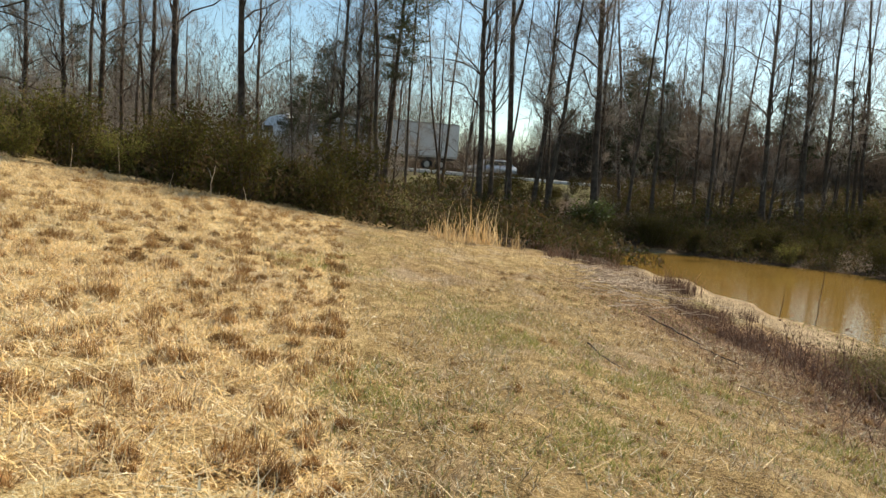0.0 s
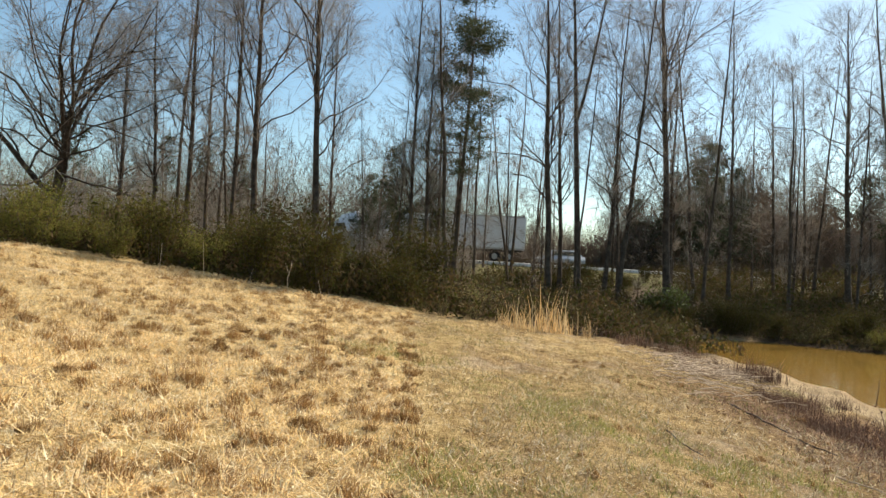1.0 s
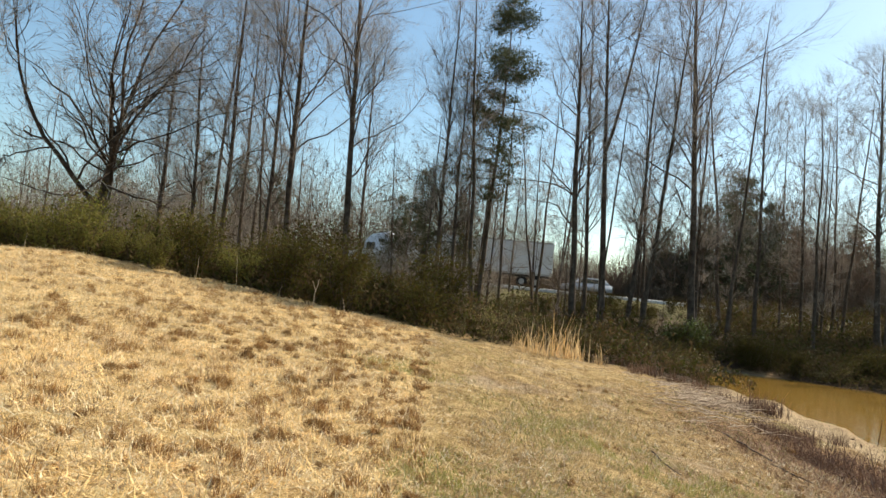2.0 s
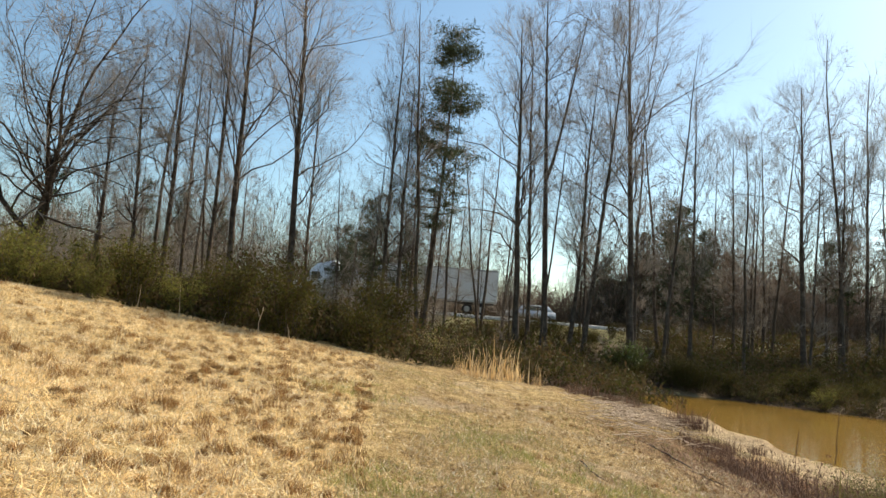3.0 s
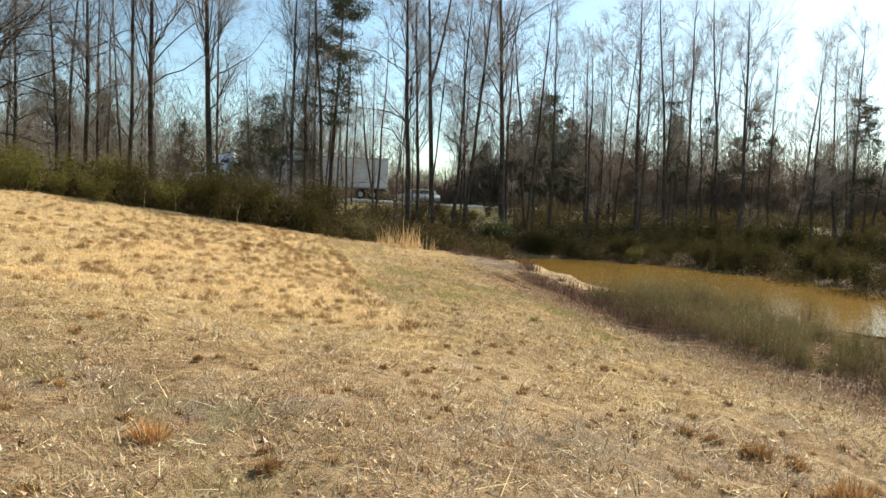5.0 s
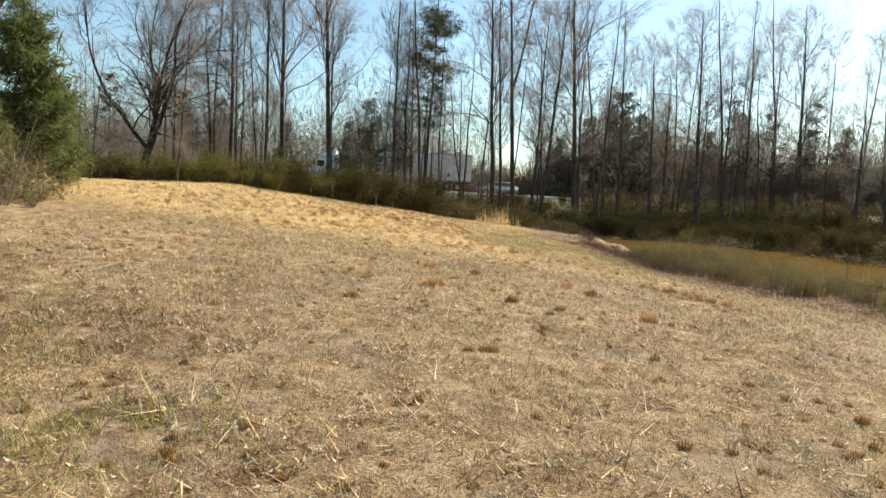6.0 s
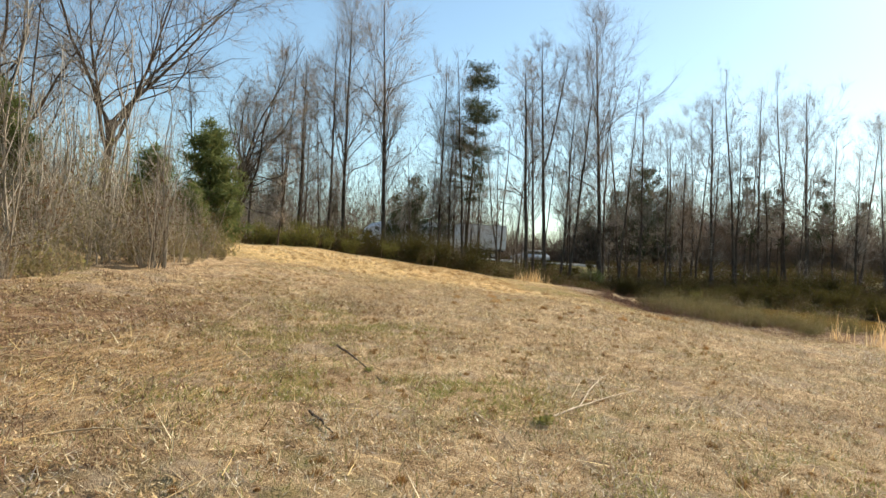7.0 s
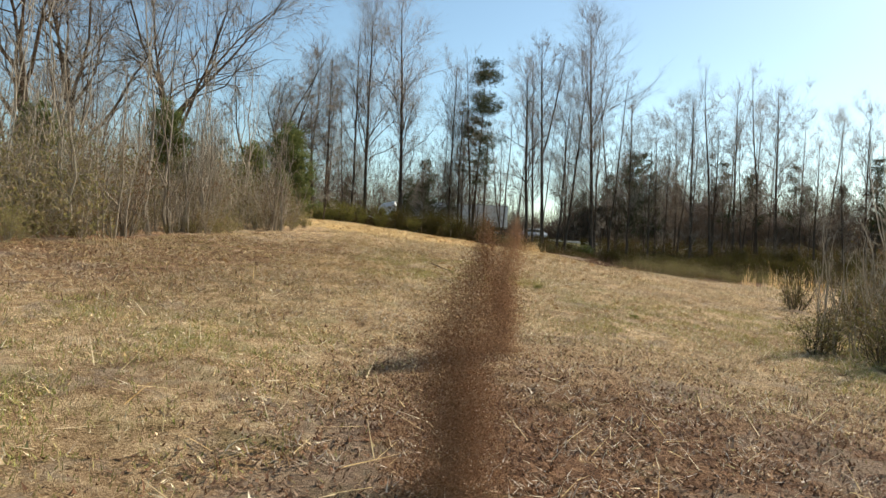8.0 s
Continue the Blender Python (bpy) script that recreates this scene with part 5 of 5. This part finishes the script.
stalk("fallen_stick", (on(-1.16, -10.9, 0.10), on(-0.75, -11.35, 0.04), on(-0.3, -11.95, -0.01)), 0.012, DARKSTICK, "dark crooked stick lying on the mown field", "stick")
stalk("forked_branch", (on(1.5, -12.45), on(1.85, -11.75, 0.03), on(2.36, -10.95, 0.07)), 0.0115, STICK, "pale forked branch lying on the mown field", "stick",
      ((on(1.72, -12.0, 0.02), on(1.85, -11.4, 0.1), on(2.06, -10.6, 0.14)),))
stalk("fallen_stick", (on(-0.43, -13.56, 0.03), on(-0.26, -13.75), on(-0.09, -13.94)), 0.013, DARKSTICK, "short dark stick lying on the mown field", "stick")
stalk("dry_branch", (on(0.81, -12.75), on(1.05, -13.1, 0.03), on(1.24, -13.53)), 0.007, STICK, "thin dry branch lying on the mown field", "stick")
stalk("broken_stick", (on(1.15, 10.26, 0.03), on(1.25, 10.0), on(1.42, 9.6)), 0.008, DARKSTICK, "dark stick lying on the grass near the pond", "stick")
for a, b in (((-6.7, -5.96), (-6.1, -5.1)), ((-5.6, -4.4), (-5.0, -3.95)), ((-5.4, -3.5), (-5.1, -3.0)), ((-3.95, -4.75), (-3.85, -3.9)), ((-2.8, -16.2), (-2.45, -15.8)), ((-0.8, -18.25), (-0.45, -17.85)),
             ((-6.34, -6.63), (-5.97, -4.63)), ((-5.28, -4.22), (-4.98, -3.98)), ((-4.72, -7.45), (-4.9, -6.4)), ((-4.97, -5.64), (-4.8, -5.0)), ((-6.2, -5.7), (-5.8, -5.2)), ((-3.2, -17.2), (-2.4, -17.0)), ((-1.9, -14.8), (-1.2, -14.5)), ((-4.1, -13.6), (-3.4, -13.0)), ((-2.0, -18.6), (-1.5, -18.2)), ((0.2, -9.6), (0.9, -9.2)), ((1.3, -16.5), (1.9, -16.0)), ((-0.93, -18.45), (-0.44, -17.95)), ((-2.81, -16.27), (-2.53, -15.69)), ((-6.11, -6.83), (-5.88, -4.91)), ((-1.54, -18.05), (-1.44, -17.85)), ((-3.04, -16.70), (-3.07, -16.33)), ((0.18, -18.88), (0.21, -18.65))):
    stalk("straw_stalk", (on(*a), on((a[0] + b[0]) / 2, (a[1] + b[1]) / 2, 0.03), on(*b)), 0.009, STRAW, "pale dry stalk lying on the mown field", "stalk")
for x, y, h, dx in ((-5.7, 16.1, 0.62, 0.05), (-7.5, 16.0, 0.75, -0.03), (-8.4, 15.8, 0.6, 0.02), (-6.6, 16.2, 0.35, 0.05), (-4.9, 16.0, 0.3, -0.04), (-10.2, 13.0, 0.6, 0.05)):
    stalk("dry_weed", (on(x, y, -0.05), on(x + dx, y, h * 0.6), on(x + 2 * dx, y, h)), 0.011 if x == -5.7 else 0.005, STICK, "upright dry tan weed at the field's edge", "weed",
          ((on(x + dx, y, h * 0.55), on(x - 0.05, y, h * 0.9)),) if x == -5.7 else ())
for x, y, h in ((5.9, 17.3, 1.05), (5.0, 16.6, 0.5), (6.5, 14.6, 1.2), (8.8, 6.4, 1.3)):
    stalk("bare_weed", (on(x, y, -0.05), on(x + 0.03, y, h * 0.5), on(x + 0.05, y, h)), 0.010, DARKSTICK, "thin dark bare weed by the pond", "weed")
for a, b, r, m in (((2.05, 12.55), (2.45, 11.35), 0.014, DARKSTICK), ((2.45, 11.35), (2.75, 10.75), 0.010, DARKSTICK), ((2.55, 10.1), (2.95, 9.9), 0.009, STICK), ((4.2, 9.3), (5.0, 8.7), 0.014, STICK), ((4.35, 8.7), (5.2, 8.3), 0.011, STICK),
                   ((4.7, 9.6), (5.1, 8.8), 0.010, STICK), ((4.6, 8.0), (5.6, 7.9), 0.012, STICK), ((4.75, 7.5), (5.5, 7.7), 0.010, DARKSTICK), ((5.0, 7.2), (5.8, 7.0), 0.012, STICK), ((2.1, 15.6), (2.7, 15.2), 0.010, STICK), ((1.7, 15.0), (2.3, 15.4), 0.009, STICK)):
    stalk("fallen_stick", (on(*a), on((a[0] + b[0]) / 2, (a[1] + b[1]) / 2, 0.03), on(*b, 0.05)), r, m, "dry stick lying on the bank above the pond", "stick")
# flattened grey brush on the shore
rng = np.random.default_rng(31)
n = 420
x, y = rng.normal(1.95, 0.45, n), rng.normal(15.3, 0.75, n)
z = ground_z(x, y)
az = rng.normal(-0.4, 0.8, n)
d = np.stack([np.cos(az), np.sin(az), rng.uniform(-0.02, 0.12, n)], 1) * rng.uniform(0.15, 0.55, (n, 1))
P = np.stack([np.stack([x, y, z + rng.uniform(0.0, 0.08, n)], 1) + d * k for k in (0, 0.5, 1.0)], 1)
v, q = tubes(P, np.tile([0.007, 0.006, 0.003], (n, 1)), 3)
tagged(new("brush_pile", mesh_of("brush_pile", v, quads=q, mat=leafy("grey_dead_reeds", [(0.32, 0.24, 0.165), (0.50, 0.40, 0.29), (0.18, 0.12, 0.08)], 0.0, 0.8))), "flattened grey dead reeds on the pond's shore", "brush", kind="stuff")


def leafy_weed(seed, x, y, s):
    rng = np.random.default_rng(seed)
    n = 60
    a, r = rng.uniform(0, 6.28, n), rng.uniform(0.02, 0.16, n)
    c = np.stack([np.cos(a) * r, np.sin(a) * r, rng.uniform(0.02, 0.12, n)], 1)
    v, q = leaf_quads(rng, c, 0.055, 0.45, 0.2)
    ob = tagged(new("green_weed", mesh_of("green_weed", v, quads=q, mat=GREEN)), "low leafy green weed in the mown field", "weed", "green weeds")
    ob.matrix_basis = stand(ob, x, y, 0, s)


for k, (x, y, s) in enumerate(((1.43, -12.75, 0.65), (-0.5, -11.7, 0.35), (3.1, -15.2, 0.45), (2.4, 6.5, 0.5))):
    leafy_weed(300 + k, x, y, s)

# soil and chopped grass thrown up behind the wheels
def thrown_soil(seed, n, px, py, tall, wide, lean):
    rng = np.random.default_rng(seed)
    h = rng.uniform(0, 1, n) ** 1.15
    h = np.where(rng.random(n) < h ** 2, h * rng.uniform(0.3, 1, n), h)
    w = wide * (1.0 + 0.5 * np.exp(-h * 4) + 0.25 * np.sin(h * 7 + seed) * h) * np.clip(3.2 * (1.04 - h), 0.3, 1)
    c = np.stack([px + rng.normal(0, 1, n) * w + lean * h + 0.035 * np.sin(h * 9), py + rng.normal(0, 1, n) * w, h * tall + rng.normal(0, 0.03, n) * h], 1)
    ground = gz(px, py)
    c[:, 2] = ground + 0.01 + np.abs(c[:, 2])
    v, q = leaf_quads(rng, c, 0.0038, 0.6)
    tagged(new("thrown_soil", mesh_of("thrown_soil", v, quads=q, mat=SOIL)), "brown plume of soil and chopped grass thrown up from the field", "soil", kind="stuff")


thrown_soil(41, 85000, 1.38, -19.6, 1.40, 0.085, 0.12)
thrown_soil(42, 95000, 1.58, -23.3, 1.42, 0.095, 0.10)


# ---- vehicles on the road ----
def box(bm, x0, x1, y0, y1, z0, z1, bevel=0.0, taper=None):
    r = bmesh.ops.create_cube(bm, size=1.0)
    for v in r["verts"]:
        v.co = Vector(((x0 + x1) / 2 + v.co.x * (x1 - x0), (y0 + y1) / 2 + v.co.y * (y1 - y0), (z0 + z1) / 2 + v.co.z * (z1 - z0)))
    if taper:
        taper(r["verts"])
    if bevel:
        bmesh.ops.bevel(bm, geom=list({e for v in r["verts"] for e in v.link_edges}), offset=bevel, segments=2, affect="EDGES")


def profile(pts, y0, y1):
    """A body swept sideways from its outline in x, z."""
    bm = bmesh.new()
    a, b = [bm.verts.new((x, y0, z)) for x, z in pts], [bm.verts.new((x, y1, z)) for x, z in pts]
    n = len(pts)
    for i in range(n):
        bm.faces.new((a[i], a[(i + 1) % n], b[(i + 1) % n], b[i]))
    bm.faces.new(a[::-1])
    bm.faces.new(b)
    bmesh.ops.recalc_face_normals(bm, faces=bm.faces[:])
    bmesh.ops.bevel(bm, geom=bm.edges[:], offset=0.05, segments=2, affect="EDGES")
    return bm


WHITE = grainy("white_vehicle_paint", [(0.3, (0.74, 0.76, 0.78)), (0.7, (0.84, 0.85, 0.86))], 0.6, 9, 0.35, 0.5, 0.0)
GREYBOX = grainy("grey_trailer_panel", [(0.3, (0.68, 0.70, 0.72)), (0.7, (0.80, 0.81, 0.82))], 0.5, 8, 0.5, 0.4, 0.0)
RUBBER = grainy("tyre_rubber", [(0.3, (0.012, 0.012, 0.012)), (0.7, (0.03, 0.03, 0.03))], 4, 40, 0.85)
STEEL = grainy("dull_steel", [(0.3, (0.30, 0.30, 0.31)), (0.7, (0.5, 0.5, 0.5))], 4, 40, 0.4, 0.5, 0.0, metal=0.8)
BLACK = grainy("black_underframe", [(0.3, (0.015, 0.015, 0.016)), (0.7, (0.04, 0.04, 0.04))], 3, 30, 0.7)
GLASS, _n, _l, _b = material("dark_window_glass", 0.05, 0.6)
_b.inputs["Base Color"].default_value = (0.02, 0.025, 0.03, 1)
SILVER = grainy("silver_car_paint", [(0.3, (0.52, 0.54, 0.56)), (0.7, (0.62, 0.64, 0.66))], 1, 20, 0.25, 0.6, 0.0, metal=0.4)


NAVY = grainy("navy_stripe_paint", [(0.3, (0.02, 0.035, 0.07)), (0.7, (0.035, 0.055, 0.10))], 2, 20, 0.4, 0.4, 0.0)


def wheel(parent, x, y, r, w):
    bm = bmesh.new()
    bmesh.ops.create_cone(bm, cap_ends=True, segments=20, radius1=r, radius2=r, depth=w, matrix=Matrix.Translation((x, y, r)) @ Matrix.Rotation(math.pi / 2, 4, "X"))
    bmesh.ops.bevel(bm, geom=[e for e in bm.edges if abs(e.verts[0].co.y - e.verts[1].co.y) < 1e-4], offset=0.04, segments=2, affect="EDGES")
    ob = part("wheel", bm, RUBBER, parent)
    bm = bmesh.new()
    side = -1 if y < 0 else 1
    bmesh.ops.create_cone(bm, cap_ends=True, segments=16, radius1=r * 0.55, radius2=r * 0.45, depth=0.06, matrix=Matrix.Translation((x, y + side * (w / 2 + 0.01), r)) @ Matrix.Rotation(math.pi / 2, 4, "X"))
    part("rim", bm, STEEL, ob, "bare steel wheel rim")


def truck(x, y, heading):
    """A tractor with sleeper and a long box trailer; it faces its own -x."""
    t = thing("semi_truck", "white sleeper tractor pulling a long off-white box trailer along the road", "truck")
    part("cab", profile([(-6.9, 0.95), (-6.9, 1.75), (-5.2, 2.0), (-4.7, 2.95), (-4.1, 3.55), (-2.6, 3.95), (-2.5, 3.95), (-2.5, 0.95)], -1.2, 1.2), WHITE, t, "white painted tractor cab with a sloping hood", True)
    for s in (-1, 1):
        bm = bmesh.new()
        box(bm, -4.55, -3.75, s * 1.205 - 0.015, s * 1.205 + 0.015, 2.15, 2.8)
        part("side_window", bm, GLASS, t)
    bm = bmesh.new()
    box(bm, -3.45, -2.95, -1.225, -1.195, 2.9, 3.2, 0.01)
    part("sleeper_window", bm, GLASS, t)
    bm = bmesh.new()
    box(bm, -5.15, -5.05, -1.0, 1.0, 2.05, 2.85, 0.0, lambda vs: [setattr(v.co, "x", v.co.x + (0.42 if v.co.z > 2.4 else 0)) for v in vs])
    part("windscreen", bm, GLASS, t)
    bm = bmesh.new()
    box(bm, -7.05, -6.9, -1.2, 1.2, 0.45, 0.9, 0.04)
    part("bumper", bm, STEEL, t)
    bm = bmesh.new()
    box(bm, -6.93, -6.89, -0.55, 0.55, 0.98, 1.65, 0.01)
    part("grille", bm, BLACK, t)
    for s in (-1, 1):
        bm = bmesh.new()
        box(bm, -6.94, -6.80, s * 0.95 - 0.2, s * 0.95 + 0.2, 1.1, 1.4, 0.04)
        part("headlight", bm, STEEL, t)
        bm = bmesh.new()
        box(bm, -2.4, -0.9, s * 0.85 - 0.3, s * 0.85 + 0.3, 0.45, 0.95, 0.08)
        part("fuel_tank", bm, STEEL, t)
        bm = bmesh.new()
        box(bm, -4.9, -4.7, s * 1.42 - 0.12, s * 1.42 + 0.12, 2.2, 2.8, 0.03)
        part("mirror", bm, BLACK, t)
    bm = bmesh.new()
    box(bm, -6.6, 0.5, -0.45, 0.45, 0.55, 0.95, 0.03)
    box(bm, -1.2, 12.2, -0.5, 0.5, 0.95, 1.15, 0.02)
    part("underframe", bm, BLACK, t)
    bm = bmesh.new()
    box(bm, -1.9, 12.4, -1.28, 1.28, 1.15, 4.1, 0.03)
    trailer = part("trailer_box", bm, GREYBOX, t, "plain off-white trailer box")
    for z0, z1 in ((1.14, 1.28), (3.98, 4.11)):
        bm = bmesh.new()
        box(bm, -1.91, 12.41, -1.3, 1.3, z0, z1, 0.01)
        part("rail", bm, STEEL, trailer)
    bm = bmesh.new()
    box(bm, -1.2, 5.2, -1.295, -1.27, 3.36, 3.5)
    part("stripe", bm, NAVY, trailer, "narrow dark blue painted stripe")
    for k in range(2):
        bm = bmesh.new()
        box(bm, 12.4, 12.44, -1.2 + k * 1.21, -0.01 + k * 1.21, 1.3, 3.95, 0.01)
        part("rear_door", bm, WHITE, trailer)
    for wx in (-5.9, -0.6, 0.6, 9.8, 11.0):
        for s in (-1, 1):
            wheel(t, wx, s * 1.0, 0.5, 0.3 if wx < -2 else 0.55)
    t.matrix_basis = Matrix.Translation((x, y, road_z(x) + 0.06)) @ Matrix.Rotation(heading, 4, "Z")


truck(-19.5, float(road_y(-19.5)) + 1.6, radians(9))


def car(x, y, heading):
    c = thing("car", "silver estate car driving along the road", "car")
    body = part("body", profile([(-2.3, 0.35), (-2.3, 0.75), (-1.3, 0.95), (1.7, 1.0), (2.2, 0.95), (2.25, 0.35)], -0.9, 0.9), SILVER, c, "", True)
    roof = part("roof", profile([(-1.25, 0.93), (-0.55, 1.48), (1.5, 1.5), (2.05, 0.95)], -0.76, 0.76), SILVER, c, "", True)
    for s in (-1, 1):
        bm = bmesh.new()
        box(bm, -0.75, 1.4, s * 0.765 - 0.012, s * 0.765 + 0.012, 1.02, 1.38, 0.0)
        part("side_window", bm, GLASS, roof)
        bm = bmesh.new()
        box(bm, -2.32, -2.24, s * 0.65 - 0.16, s * 0.65 + 0.16, 0.62, 0.76, 0.02)
        part("headlight", bm, STEEL, body)
        for wx in (-1.45, 1.4):
            wheel(c, wx, s * 0.82, 0.33, 0.2)
    c.matrix_basis = Matrix.Translation((x, y, road_z(x) + 0.06)) @ Matrix.Rotation(heading, 4, "Z")


car(-4.2, float(road_y(-4.2)) + 1.2, radians(15))


# ---- houses beyond the road ----
def house(x, y, w, d, h, rise, turn, wall, label):
    t = thing("house", label, "house", "houses beyond the road")
    bm = bmesh.new()
    box(bm, -w / 2, w / 2, -d / 2, d / 2, -1.0, h)
    body = part("wall", bm, wall, t)
    roofing = grainy("grey_shingles", [(0.3, (0.10, 0.10, 0.105)), (0.7, (0.20, 0.195, 0.19))], 1.5, 14, 0.9)
    bm = bmesh.new()
    o = 0.4
    a = [bm.verts.new(p) for p in ((-w / 2 - o, -d / 2 - o, h - 0.1), (w / 2 + o, -d / 2 - o, h - 0.1), (w / 2 + o, d / 2 + o, h - 0.1), (-w / 2 - o, d / 2 + o, h - 0.1), (-w / 2 - o, 0, h + rise), (w / 2 + o, 0, h + rise))]
    for f in ((0, 1, 5, 4), (2, 3, 4, 5), (0, 4, 3), (1, 2, 5), (3, 2, 1, 0)):
        bm.faces.new([a[i] for i in f])
    roof = part("roof", bm, roofing, t)
    bm = bmesh.new()
    box(bm, w * 0.2, w * 0.2 + 0.8, 0.3, 1.1, h, h + rise + 0.9, 0.02)
    part("chimney", bm, wall, roof)
    frame_mat = grainy("white_trim", [(0.3, (0.7, 0.7, 0.68)), (0.7, (0.8, 0.8, 0.78))], 2, 20, 0.5)
    for fz in np.arange(1.2, h - 1.0, 2.8):
        for k in range(int(w / 3)):
            wx = -w / 2 + 1.5 + k * 3.0
            bm = bmesh.new()
            for b0 in ((wx - 0.55, wx + 0.55, fz - 0.1, fz), (wx - 0.55, wx + 0.55, fz + 1.4, fz + 1.5), (wx - 0.55, wx - 0.45, fz, fz + 1.4), (wx + 0.45, wx + 0.55, fz, fz + 1.4)):
                box(bm, b0[0], b0[1], -d / 2 - 0.08, -d / 2 + 0.02, b0[2], b0[3])
            win = part("window", bm, frame_mat, t)
            bm = bmesh.new()
            box(bm, wx - 0.45, wx + 0.45, -d / 2 - 0.03, -d / 2 + 0.02, fz, fz + 1.4)
            part("pane", bm, GLASS, win)
    t.matrix_basis = Matrix.Translation((x, y, gz(x, y))) @ Matrix.Rotation(turn, 4, "Z")


SIDING = grainy("blue_grey_siding", [(0.3, (0.30, 0.33, 0.36)), (0.7, (0.42, 0.45, 0.48))], 0.6, 10, 0.7)
CREAM = grainy("pale_siding", [(0.3, (0.48, 0.47, 0.44)), (0.7, (0.60, 0.59, 0.56))], 0.6, 10, 0.7)
house(23.5, 112, 9, 9, 7.0, 2.6, 0.2, SIDING, "two-storey blue-grey house behind the trees")
house(34.5, 116, 11, 9, 5.6, 2.4, 0.1, CREAM, "pale house with a grey roof behind the trees")
house(62.0, 108, 14, 9, 5.2, 2.8, -0.1, CREAM, "long pale house with a grey roof behind the trees")
